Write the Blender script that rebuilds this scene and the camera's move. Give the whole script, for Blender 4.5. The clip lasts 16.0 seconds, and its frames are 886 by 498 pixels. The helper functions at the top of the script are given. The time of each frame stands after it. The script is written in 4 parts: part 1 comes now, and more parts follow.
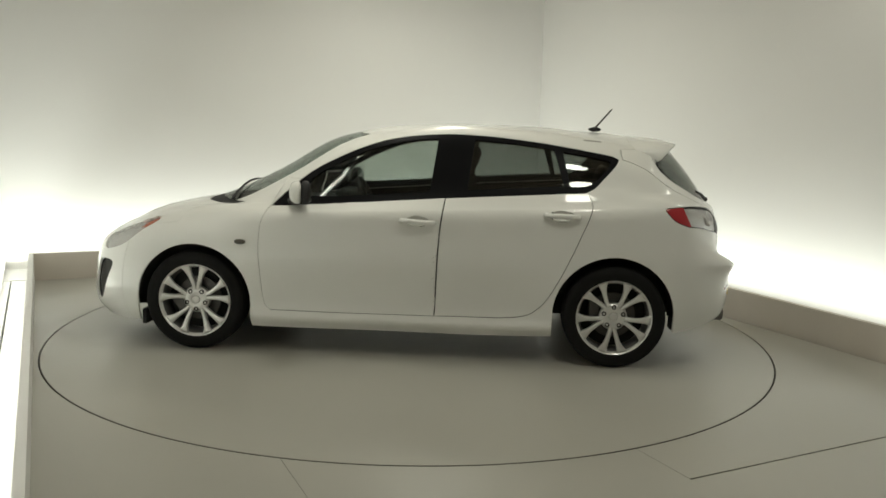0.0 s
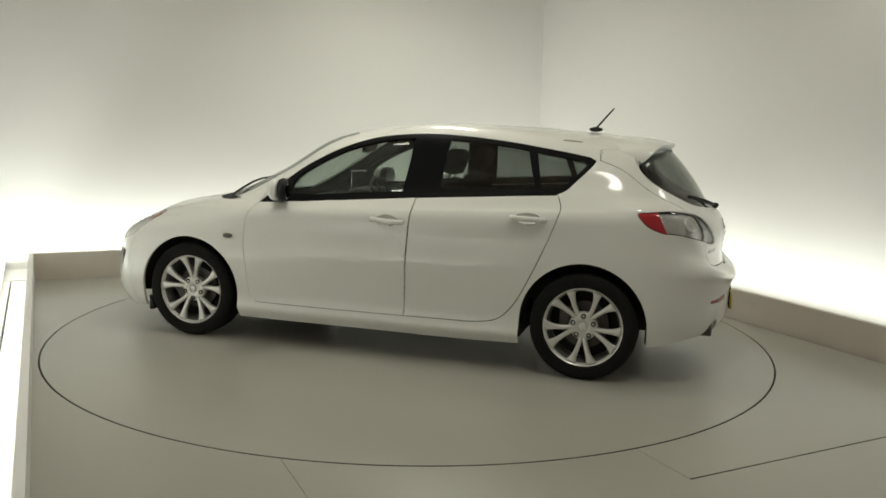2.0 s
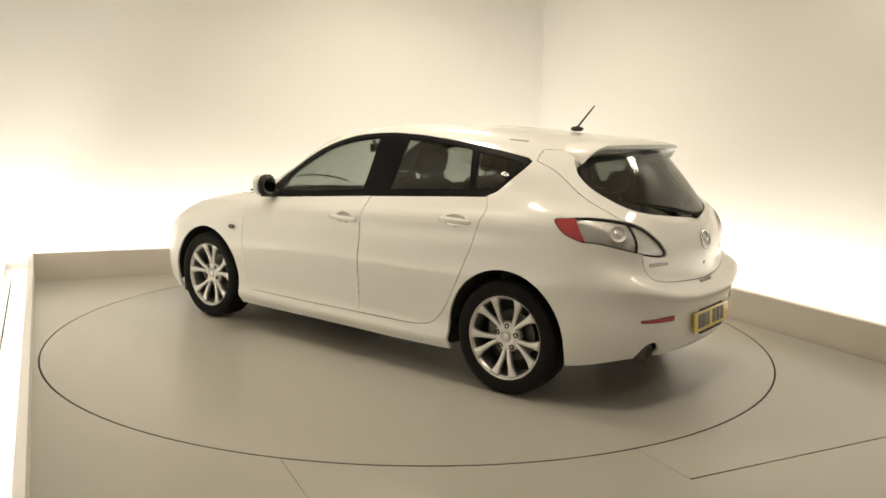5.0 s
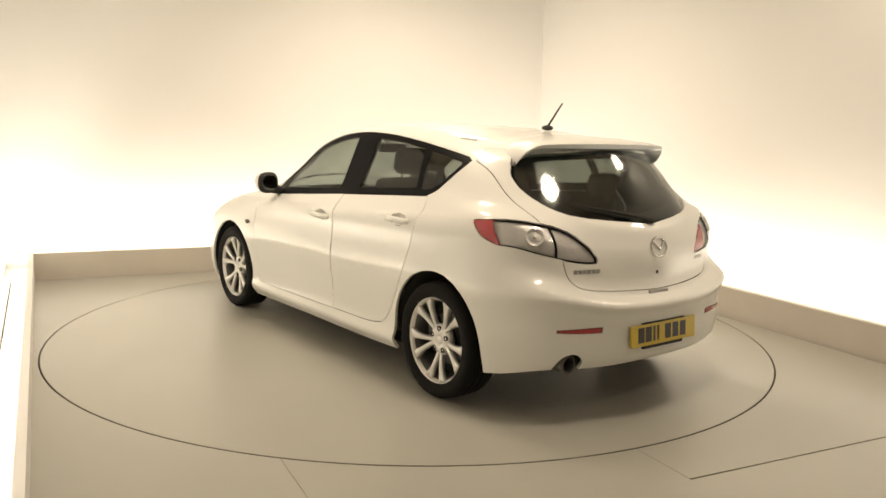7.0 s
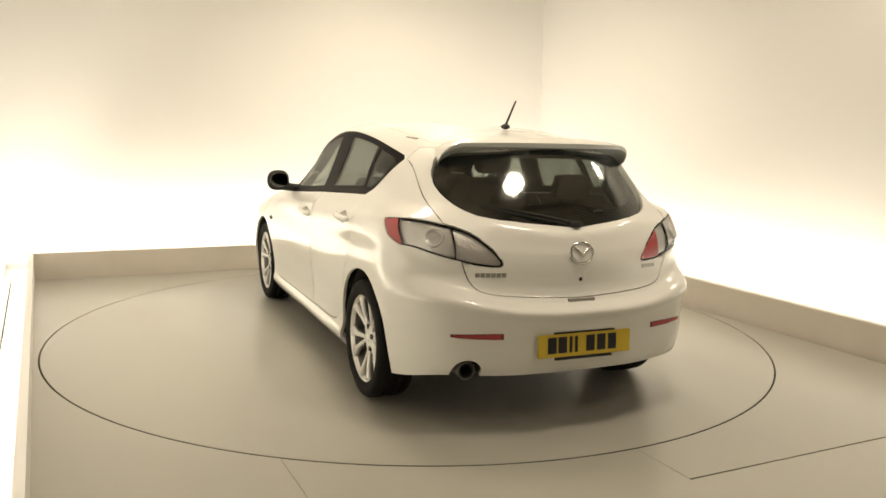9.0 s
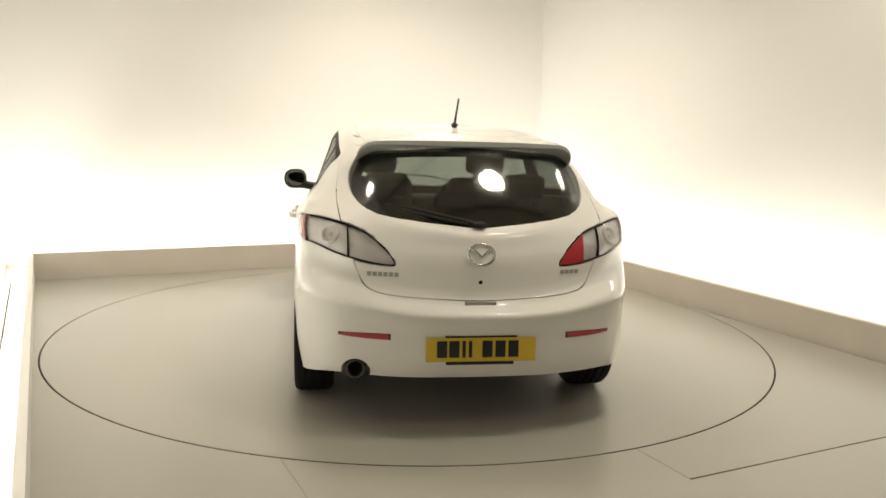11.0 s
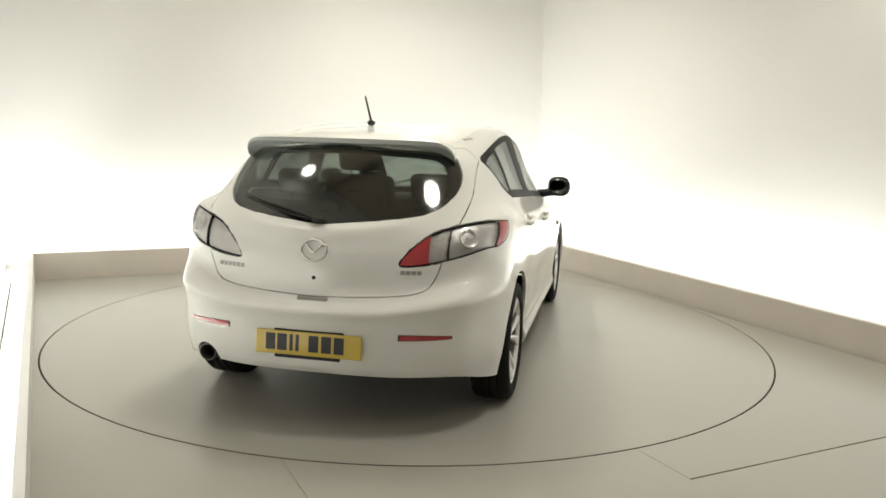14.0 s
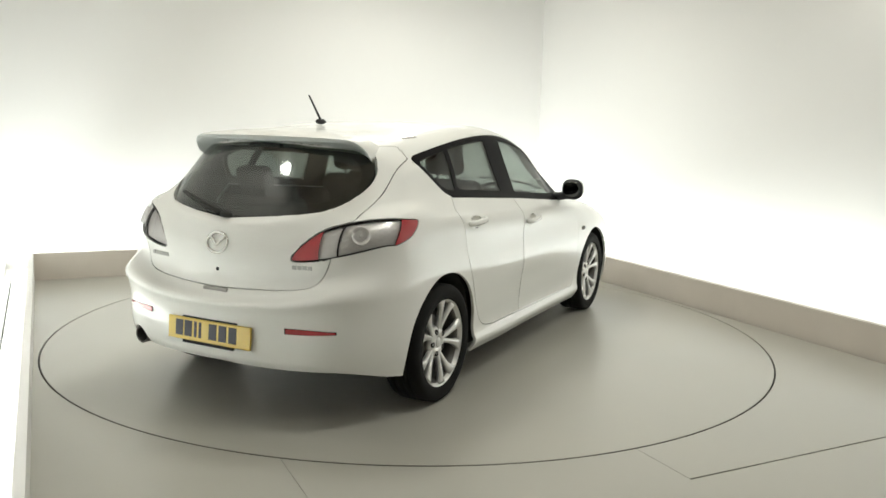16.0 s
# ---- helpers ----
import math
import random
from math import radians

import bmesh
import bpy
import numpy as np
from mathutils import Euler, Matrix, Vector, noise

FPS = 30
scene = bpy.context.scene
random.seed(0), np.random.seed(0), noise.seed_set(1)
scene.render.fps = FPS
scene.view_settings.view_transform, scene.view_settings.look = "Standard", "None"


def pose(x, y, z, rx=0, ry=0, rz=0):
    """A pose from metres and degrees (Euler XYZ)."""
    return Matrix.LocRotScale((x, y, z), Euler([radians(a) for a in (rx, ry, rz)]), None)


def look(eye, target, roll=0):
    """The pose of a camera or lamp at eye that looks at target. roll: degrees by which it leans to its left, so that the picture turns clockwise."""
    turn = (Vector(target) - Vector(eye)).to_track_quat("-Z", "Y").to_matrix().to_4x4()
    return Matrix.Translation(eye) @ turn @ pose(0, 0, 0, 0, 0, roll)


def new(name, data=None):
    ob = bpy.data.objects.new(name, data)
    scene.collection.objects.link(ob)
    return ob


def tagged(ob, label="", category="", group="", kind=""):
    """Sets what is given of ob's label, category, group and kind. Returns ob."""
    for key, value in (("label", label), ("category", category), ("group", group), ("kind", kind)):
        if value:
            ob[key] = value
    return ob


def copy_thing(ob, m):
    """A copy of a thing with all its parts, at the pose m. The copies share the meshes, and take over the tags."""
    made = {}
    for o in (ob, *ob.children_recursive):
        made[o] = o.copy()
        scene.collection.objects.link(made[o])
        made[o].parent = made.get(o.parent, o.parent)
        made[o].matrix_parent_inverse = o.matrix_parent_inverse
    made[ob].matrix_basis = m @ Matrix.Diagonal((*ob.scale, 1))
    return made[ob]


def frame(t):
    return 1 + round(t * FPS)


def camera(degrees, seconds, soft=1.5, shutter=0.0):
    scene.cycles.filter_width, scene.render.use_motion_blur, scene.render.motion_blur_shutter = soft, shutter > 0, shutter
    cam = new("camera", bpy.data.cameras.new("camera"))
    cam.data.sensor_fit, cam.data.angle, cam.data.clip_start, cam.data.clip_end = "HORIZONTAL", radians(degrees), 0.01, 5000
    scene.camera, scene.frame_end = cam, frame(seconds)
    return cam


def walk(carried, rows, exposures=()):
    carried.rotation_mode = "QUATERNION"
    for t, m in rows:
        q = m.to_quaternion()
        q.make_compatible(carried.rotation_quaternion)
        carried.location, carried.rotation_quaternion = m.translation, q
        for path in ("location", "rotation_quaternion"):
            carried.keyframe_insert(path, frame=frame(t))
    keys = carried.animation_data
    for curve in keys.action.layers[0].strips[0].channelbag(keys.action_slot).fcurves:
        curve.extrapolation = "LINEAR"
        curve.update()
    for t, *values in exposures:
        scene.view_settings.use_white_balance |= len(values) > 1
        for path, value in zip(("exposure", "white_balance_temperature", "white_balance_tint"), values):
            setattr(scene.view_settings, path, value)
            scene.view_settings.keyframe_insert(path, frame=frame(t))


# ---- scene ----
# ---- camera: it stands still on its stand ----
EYE = Vector((0.0, -5.7885, 1.4531))
AIM = Vector((0.03399, 0.98830, -0.14870))
cam = camera(57.1, 16.0, soft=1.6)
VIEW = look(EYE, EYE + AIM, 1.6)
walk(cam, [(0.0, VIEW), (16.0, VIEW)],
     exposures=[(0.0, -0.36, 6700, 0), (2.0, -0.36, 6750, 1), (4.0, -0.02, 7250, 6), (6.5, 0.42, 8350, 12), (9.0, 0.40, 8150, 9),
                (11.5, 0.42, 7300, 8), (13.0, 0.40, 6950, 6), (16.0, 0.40, 6350, 3)])

# ---- the room: its axes lie across the view ----
TURN = 24.4
ROOM = pose(0, 0, 0, 0, 0, TURN)
LEFT, RIGHT, BACK, FRONT = -2.481, 2.525, 2.715, -6.6
WALL_L, WALL_R, WALL_B = -2.73, 3.17, 3.36
HIGH = 3.7
DISC = 2.449


def room(u, v, z=0.0):
    return ROOM @ Vector((u, v, z))


# ---- light ----
world = bpy.data.worlds.new("world")
scene.world = world
world.use_nodes = True
world.node_tree.nodes["Background"].inputs[0].default_value = (1.0, 0.95, 0.88, 1)
world.node_tree.nodes["Background"].inputs[1].default_value = 0.02


def area(name, m, sx, sy, watts, colour, shape="RECTANGLE"):
    data = bpy.data.lights.new(name, "AREA")
    data.shape, data.size, data.size_y, data.energy, data.color = shape, sx, sy, watts, colour
    ob = new(name, data)
    ob.matrix_world = m
    return ob


# tubes hidden in the trough behind the kerbs, washing the walls from below
TUBE = (0.975, 0.99, 0.985)
area("trough_light_back", ROOM @ look(Vector((0.2, BACK + 0.38, 0.08)), Vector((0.2, BACK + 0.40, 0.60))), 5.4, 0.10, 55, TUBE)
area("trough_light_right", ROOM @ look(Vector((RIGHT + 0.38, -0.65, 0.08)), Vector((RIGHT + 0.40, -0.65, 0.60))) @ pose(0, 0, 0, 0, 0, 90), 0.10, 6.7, 62, TUBE)
area("trough_light_left", ROOM @ look(Vector((LEFT - 0.14, 0.3, 0.06)), Vector((LEFT - 0.19, 0.3, 0.60))) @ pose(0, 0, 0, 0, 0, 90), 0.08, 6.0, 49, TUBE)
# round lamps hung under the roof over the turntable: the first three mirrored in the car's glass, the last three
# unseen, added as fill light
WARM = (1.0, 0.955, 0.89)
LAMPS = ((0.05, -2.62, 22, .52), (2.75, -1.6, 8, .44), (-2.42, -0.95, 4.5, .30), (0.9, 1.5, 38, .52), (-0.7, -0.3, 28, .52), (0.9, -4.6, 13, .52))
for u, v, watts, wide in LAMPS:
    area("ceiling_and_fill_light", ROOM @ pose(u, v, HIGH - 0.45), wide, wide, watts, WARM, "DISK")


# ---- materials ----
def material(name, colour, rough=0.5, metal=0.0, vary=0.06, scale=3.0, fine=0.0, fine_scale=120.0, coat=0.0, spec=0.5, rough_vary=0.0, coat_rough=0.035):
    mat = bpy.data.materials.new(name)
    mat.use_nodes = True
    nt = mat.node_tree
    b = nt.nodes["Principled BSDF"]
    b.inputs["Roughness"].default_value = rough
    b.inputs["Metallic"].default_value = metal
    b.inputs["Coat Weight"].default_value = coat
    b.inputs["Coat Roughness"].default_value = coat_rough
    b.inputs["Specular IOR Level"].default_value = spec
    tex = nt.nodes.new("ShaderNodeTexCoord")
    n1 = nt.nodes.new("ShaderNodeTexNoise")
    n1.inputs["Scale"].default_value, n1.inputs["Detail"].default_value = scale, 5.0
    n2 = nt.nodes.new("ShaderNodeTexNoise")
    n2.inputs["Scale"].default_value, n2.inputs["Detail"].default_value = fine_scale, 3.0
    nt.links.new(tex.outputs["Object"], n1.inputs["Vector"])
    nt.links.new(tex.outputs["Object"], n2.inputs["Vector"])
    mix = nt.nodes.new("ShaderNodeMix")
    mix.data_type = "RGBA"
    mix.inputs["A"].default_value = (*[c * (1 - vary) for c in colour], 1)
    mix.inputs["B"].default_value = (*[min(1, c * (1 + vary)) for c in colour], 1)
    nt.links.new(n1.outputs["Fac"], mix.inputs["Factor"])
    nt.links.new(mix.outputs["Result"], b.inputs["Base Color"])
    if rough_vary:
        mr = nt.nodes.new("ShaderNodeMapRange")
        mr.inputs["To Min"].default_value, mr.inputs["To Max"].default_value = max(0, rough - rough_vary), min(1, rough + rough_vary)
        nt.links.new(n1.outputs["Fac"], mr.inputs["Value"])
        nt.links.new(mr.outputs["Result"], b.inputs["Roughness"])
    if fine:
        bump = nt.nodes.new("ShaderNodeBump")
        bump.inputs["Strength"].default_value, bump.inputs["Distance"].default_value = fine, 0.004
        nt.links.new(n2.outputs["Fac"], bump.inputs["Height"])
        nt.links.new(bump.outputs["Normal"], b.inputs["Normal"])
    return mat


def glass_material(name, tint, rough=0.0, clear=0.7, gloss=0.8, base=0.035):
    """Thin tinted glazing: see-through with a mirror coat at grazing angles."""
    mat = bpy.data.materials.new(name)
    mat.use_nodes = True
    nt = mat.node_tree
    nt.nodes.remove(nt.nodes["Principled BSDF"])
    tr = nt.nodes.new("ShaderNodeBsdfTransparent")
    tr.inputs[0].default_value = (*[c * clear for c in tint], 1)
    gl = nt.nodes.new("ShaderNodeBsdfGlossy")
    gl.inputs["Roughness"].default_value = rough
    lw = nt.nodes.new("ShaderNodeLayerWeight")
    lw.inputs["Blend"].default_value = 0.5
    pw = nt.nodes.new("ShaderNodeMath")
    pw.operation = "POWER"
    pw.inputs[1].default_value = 4.5
    fr = nt.nodes.new("ShaderNodeMath")
    fr.operation = "MULTIPLY_ADD"
    fr.inputs[1].default_value, fr.inputs[2].default_value = gloss, base
    mx = nt.nodes.new("ShaderNodeMixShader")
    nt.links.new(lw.outputs["Facing"], pw.inputs[0])
    nt.links.new(pw.outputs[0], fr.inputs[0])
    nt.links.new(fr.outputs[0], mx.inputs[0])
    nt.links.new(tr.outputs[0], mx.inputs[1])
    nt.links.new(gl.outputs[0], mx.inputs[2])
    nt.links.new(mx.outputs[0], nt.nodes["Material Output"].inputs[0])
    return mat


M_WALL = material("matte_wall_paint", (0.72, 0.71, 0.69), 0.8, vary=0.035, scale=0.7, fine=0.15, fine_scale=60)
M_FLOOR = material("grey_floor_paint", (0.41, 0.40, 0.355), 0.34, vary=0.09, scale=1.6, fine=0.06, fine_scale=90, rough_vary=0.12)
M_KERB = material("kerb_paint", (0.60, 0.55, 0.49), 0.6, vary=0.07, scale=4, fine=0.12, fine_scale=70)
M_PIT = material("dark_pit", (0.02, 0.02, 0.018), 0.9)
M_DARKROOM = material("dark_hall_wall", (0.16, 0.13, 0.10), 0.8, vary=0.3, scale=0.8)
M_CEIL = material("hall_roof", (0.40, 0.35, 0.28), 0.85, vary=0.2)
M_PAINT = material("white_car_paint", (0.82, 0.82, 0.79), 0.42, vary=0.012, scale=2, coat=0.85, spec=0.3, coat_rough=0.05)
M_LINER = material("dark_inner_trim", (0.030, 0.030, 0.031), 0.7, vary=0.2, scale=20)
M_BLACK = material("gloss_black_trim", (0.008, 0.008, 0.009), 0.42, vary=0.1, spec=0.05)
M_PLASTIC = material("black_plastic", (0.022, 0.022, 0.023), 0.62, spec=0.25, vary=0.2, scale=30, fine=0.1, fine_scale=300)
M_TYRE = material("tyre_rubber", (0.008, 0.0078, 0.0075), 0.85, spec=0.25, vary=0.25, scale=14, fine=0.2, fine_scale=180)
M_ALLOY = material("silver_alloy", (0.74, 0.735, 0.72), 0.28, metal=0.45, vary=0.05, scale=8)
M_STEEL = material("brake_steel", (0.12, 0.115, 0.11), 0.5, metal=0.8, vary=0.2, scale=25)
M_CHROME = material("chrome", (0.75, 0.75, 0.74), 0.10, metal=1.0, vary=0.03)
M_MIRROR = material("mirror_glass", (0.10, 0.103, 0.103), 0.08, metal=1.0, vary=0.03)
M_SMOKE = material("smoked_lens", (0.09, 0.08, 0.065), 0.2, vary=0.1, coat=0.5)
# greyed copy of the white paint: shade put into the spoiler's colour
M_LIP = material("spoiler_paint_shaded", (0.48, 0.51, 0.50), 0.3, vary=0.08)
M_EDGE = material("dark_rubber_edge", (0.045, 0.04, 0.033), 0.7, vary=0.3, scale=6)
M_SEAT = material("black_seat_cloth", (0.028, 0.027, 0.027), 0.95, vary=0.3, scale=60, fine=0.4, fine_scale=400)
M_DASH = material("grey_dash_plastic", (0.055, 0.055, 0.056), 0.6, vary=0.1, scale=30)
M_RED = material("red_lens", (0.44, 0.040, 0.050), 0.12, vary=0.1, coat=1.0)
M_ORANGE = material("amber_lens", (0.55, 0.10, 0.03), 0.15, vary=0.1, coat=1.0)
M_LAMP = material("silver_lamp_reflector", (0.84, 0.81, 0.79), 0.26, metal=0.35, vary=0.3, scale=26, fine=0.9, fine_scale=70)
M_BADGE = material("dull_chrome", (0.40, 0.40, 0.39), 0.35, metal=0.6, vary=0.05)
M_RELEASE = material("grey_release_plastic", (0.33, 0.32, 0.30), 0.5, vary=0.1)
# darker copy of the alloy, with the shade inside the wheel coloured in
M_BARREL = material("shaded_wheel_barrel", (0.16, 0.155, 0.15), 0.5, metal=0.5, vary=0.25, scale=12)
M_YELLOW = material("yellow_plate", (0.62, 0.44, 0.05), 0.35, vary=0.05, coat=0.4)
M_INK = material("black_print", (0.015, 0.015, 0.015), 0.4)
M_GLASS = glass_material("clear_glazing", (0.93, 0.97, 0.945), clear=0.80, gloss=0.5)
M_PRIVACY = glass_material("tinted_glazing", (0.94, 0.98, 0.955), clear=0.62, base=0.06, gloss=0.45)
M_REAR = glass_material("tinted_rear_glazing", (0.93, 0.98, 0.95), rough=0.09, clear=0.62, base=0.09)
M_LENS = glass_material("clear_lens", (0.97, 0.97, 0.97), clear=0.97, gloss=0.35)


# ---- builders ----
def mesh_object(name, bm, mats, smooth=False):
    me = bpy.data.meshes.new(name)
    bm.to_mesh(me)
    bm.free()
    for m in mats if isinstance(mats, (list, tuple)) else [mats]:
        me.materials.append(m)
    for p in me.polygons:
        p.use_smooth = smooth
    return new(name, me)


def part(name, bm, mats, parent, label="", smooth=False):
    ob = mesh_object(name, bm, mats, smooth)
    ob.parent = parent
    if label:
        ob["label"] = label
    return ob


def box(bm, cx, cy, cz, sx, sy, sz, m=None, bevel=0.0):
    made = bmesh.ops.create_cube(bm, size=1.0)["verts"]
    for v in made:
        v.co = Vector((cx + v.co.x * sx, cy + v.co.y * sy, cz + v.co.z * sz))
    if bevel:
        es = list({e for v in made for e in v.link_edges})
        out = bmesh.ops.bevel(bm, geom=es, offset=bevel, segments=3, profile=0.5, affect="EDGES")
        made = list({v for f in out["faces"] for v in f.verts} | {v for v in made if v.is_valid})
    if m is not None:
        for v in made:
            v.co = m @ v.co
    return made


def tube(bm, pts, radius, sides=8, flat=1.0):
    """A round bar along a line of points; radius may be a function of 0..1."""
    rings = []
    n = len(pts)
    for i, p in enumerate(pts):
        d = (pts[min(i + 1, n - 1)] - pts[max(i - 1, 0)]).normalized()
        a = d.orthogonal().normalized() if abs(d.z) > 0.95 else d.cross(Vector((0, 0, 1))).normalized()
        b = d.cross(a).normalized()
        r = radius(i / (n - 1)) if callable(radius) else radius
        rings.append([bm.verts.new(p + a * (r * math.cos(2 * math.pi * k / sides)) + b * (r * flat * math.sin(2 * math.pi * k / sides))) for k in range(sides)])
    for r0, r1 in zip(rings, rings[1:]):
        for k in range(sides):
            bm.faces.new((r0[k], r0[(k + 1) % sides], r1[(k + 1) % sides], r1[k]))
    bm.faces.new(rings[0][::-1])
    bm.faces.new(rings[-1])


def lathe(bm, profile, sides=48, m=None, closed=False):
    """Turn a profile of (radius, y) about the y axis."""
    rings = []
    for k in range(sides):
        a = 2 * math.pi * k / sides
        ring = [Vector((r * math.cos(a), y, r * math.sin(a))) for r, y in profile]
        rings.append([bm.verts.new(m @ c if m else c) for c in ring])
    n = len(profile)
    for k in range(sides):
        r0, r1 = rings[k], rings[(k + 1) % sides]
        for j in range(n if closed else n - 1):
            bm.faces.new((r0[j], r0[(j + 1) % n], r1[(j + 1) % n], r1[j]))


def cut_outline(bm, outline, axis, test, closed=True):
    """Cut the faces of bm along an outline, seen along an axis (0, 1 or 2)."""
    ia, ib = [i for i in range(3) if i != axis]
    pairs = list(zip(outline, outline[1:] + outline[:1])) if closed else list(zip(outline, outline[1:]))
    for (a0, b0), (a1, b1) in pairs:
        lo_a, hi_a, lo_b, hi_b = min(a0, a1) - 1e-4, max(a0, a1) + 1e-4, min(b0, b1) - 1e-4, max(b0, b1) + 1e-4
        faces = []
        for f in bm.faces:
            if not test(f):
                continue
            aa = [v.co[ia] for v in f.verts]
            if min(aa) > hi_a or max(aa) < lo_a:
                continue
            bb = [v.co[ib] for v in f.verts]
            if min(bb) > hi_b or max(bb) < lo_b:
                continue
            faces.append(f)
        if not faces:
            continue
        no, co = Vector((0, 0, 0)), Vector((0, 0, 0))
        no[ia], no[ib], co[ia], co[ib] = b1 - b0, -(a1 - a0), a0, b0
        geom = faces + list({e for f in faces for e in f.edges}) + list({v for f in faces for v in f.verts})
        bmesh.ops.bisect_plane(bm, geom=geom, dist=1e-5, plane_co=co, plane_no=no)


def inside(outline, a, b):
    hit = False
    for (a0, b0), (a1, b1) in zip(outline, outline[1:] + outline[:1]):
        if (b0 > b) != (b1 > b) and a < (a1 - a0) * (b - b0) / (b1 - b0) + a0:
            hit = not hit
    return hit


def smooth_line(pts, n=4, closed=True):
    """A Catmull-Rom line through the given points."""
    out = []
    k = len(pts)
    for i in range(k if closed else k - 1):
        p = [pts[(i + j) % k] if closed else pts[min(max(i + j, 0), k - 1)] for j in (-1, 0, 1, 2)]
        for s in range(n):
            t = s / n
            out.append(tuple(0.5 * (2 * b + (c - a) * t + (2 * a - 5 * b + 4 * c - d) * t * t + (3 * b - a - 3 * c + d) * t ** 3) for a, b, c, d in zip(*p)))
    if not closed:
        out.append(tuple(pts[-1]))
    return out


def circle(ca, cb, r, n=48):
    return [(ca + r * math.cos(2 * math.pi * k / n), cb + r * math.sin(2 * math.pi * k / n)) for k in range(n)]


# ---- structure ----
def slab(name, u0, u1, v0, v1, z0, z1, mat):
    bm = bmesh.new()
    box(bm, (u0 + u1) / 2, (v0 + v1) / 2, (z0 + z1) / 2, u1 - u0, v1 - v0, z1 - z0, bevel=0)
    bmesh.ops.transform(bm, matrix=ROOM, verts=bm.verts)
    return tagged(mesh_object(name, bm, mat), kind="structure")


def build_room():
    tagged(slab("wall_back", WALL_L - 0.15, WALL_R + 0.15, WALL_B, WALL_B + 0.15, -0.4, HIGH, M_WALL), "pale grey painted studio wall washed from below", "wall")
    tagged(slab("wall_right", WALL_R, WALL_R + 0.15, FRONT, WALL_B, -0.4, HIGH, M_WALL), "pale grey painted studio wall washed from below", "wall")
    tagged(slab("wall_left", WALL_L - 0.15, WALL_L, FRONT, WALL_B, -0.4, HIGH, M_WALL), "bright white painted studio wall beside the platform", "wall")
    tagged(slab("wall_front", WALL_L - 0.15, WALL_R + 0.15, FRONT - 0.15, FRONT, -0.4, HIGH, M_DARKROOM), "dark brown wall of the hall", "wall")
    tagged(slab("ceiling", WALL_L - 0.15, WALL_R + 0.15, FRONT - 0.15, WALL_B + 0.15, HIGH, HIGH + 0.15, M_CEIL), "brown boarded hall roof", "ceiling")
    tagged(slab("floor_slab", WALL_L, WALL_R, FRONT, WALL_B, -0.40, -0.20, M_PIT), "dark concrete slab under the platform", "floor")
    tagged(slab("kerb_back", LEFT - 0.04, RIGHT + 0.04, BACK, BACK + 0.04, -0.2, 0.237, M_KERB), "low beige painted kerb along the platform", "kerb")
    tagged(slab("kerb_right", RIGHT, RIGHT + 0.04, -6.5, BACK, -0.2, 0.237, M_KERB), "low beige painted kerb along the platform", "kerb")
    tagged(slab("kerb_left", LEFT - 0.04, LEFT, -6.5, BACK, -0.2, 0.237, M_WALL), "low white painted kerb along the platform", "kerb")
    for name, u0, u1, v0, v1 in (("trough_left", WALL_L + 0.069, LEFT - 0.04, -6.5, BACK), ("trough_left_edge", WALL_L, WALL_L + 0.055, -6.5, BACK),
                                 ("trough_back", WALL_L, WALL_R, BACK + 0.04, WALL_B), ("trough_right", RIGHT + 0.04, WALL_R, -6.5, BACK + 0.04)):
        tagged(slab(name, u0, u1, v0, v1, -0.2, 0.0, M_WALL), "white painted floor of the light trough", "light trough")
    # floor sheets with open joints round the turntable
    floor = tagged(new("floor"), "grey-beige painted platform floor with thin panel joints", "floor", kind="structure")
    ring = circle(0, 0, DISC + 0.006, 160)
    bm = bmesh.new()
    nu, nv = 20, 36
    us = [LEFT + (RIGHT - 0.028 - LEFT) * i / nu for i in range(nu + 1)]
    vs = [-6.5 + (BACK - 0.012 + 6.5) * j / nv for j in range(nv + 1)]
    grid = [[bm.verts.new((u, v, 0)) for v in vs] for u in us]
    for i in range(nu):
        for j in range(nv):
            bm.faces.new((grid[i][j], grid[i + 1][j], grid[i + 1][j + 1], grid[i][j + 1]))
    cut_outline(bm, ring, 2, lambda f: True)
    h, w = 0.0011, 0.0052
    joints = ((-1.505 - h, -1.505 + h, -6.5, -1.5), (0.034 - h, 0.034 + h, -2.81 - w, -1.5), (0.034 - h, RIGHT, -2.81 - w, -2.81 + w))
    for u0, u1, v0, v1 in joints:
        cut_outline(bm, [(u0, v0), (u1, v0), (u1, v1), (u0, v1)], 2, lambda f: True)
    dead, front, main = [], [], []
    for f in bm.faces:
        c = f.calc_center_median()
        if c.length < DISC + 0.006 or any(u0 < c.x < u1 and v0 < c.y < v1 for u0, u1, v0, v1 in joints):
            dead.append(f)
        elif c.y < -1.5 and (-1.505 < c.x < 0.034 or (c.x > 0 and c.y < -2.81)):
            front.append(f)
        else:
            main.append(f)
    for keep, drop in ((front, main), (main, front)):
        twin = bm.copy()
        twin.faces.ensure_lookup_table()
        bm.faces.index_update()
        bmesh.ops.delete(twin, geom=[twin.faces[f.index] for f in dead + drop], context="FACES")
        lower = bmesh.ops.extrude_face_region(twin, geom=twin.faces[:])["geom"]
        for v in lower:
            if isinstance(v, bmesh.types.BMVert):
                v.co.z = -0.02
        bmesh.ops.recalc_face_normals(twin, faces=twin.faces[:])
        bmesh.ops.transform(twin, matrix=ROOM, verts=twin.verts)
        part("floor_panel", twin, M_FLOOR, floor)
    bm.free()


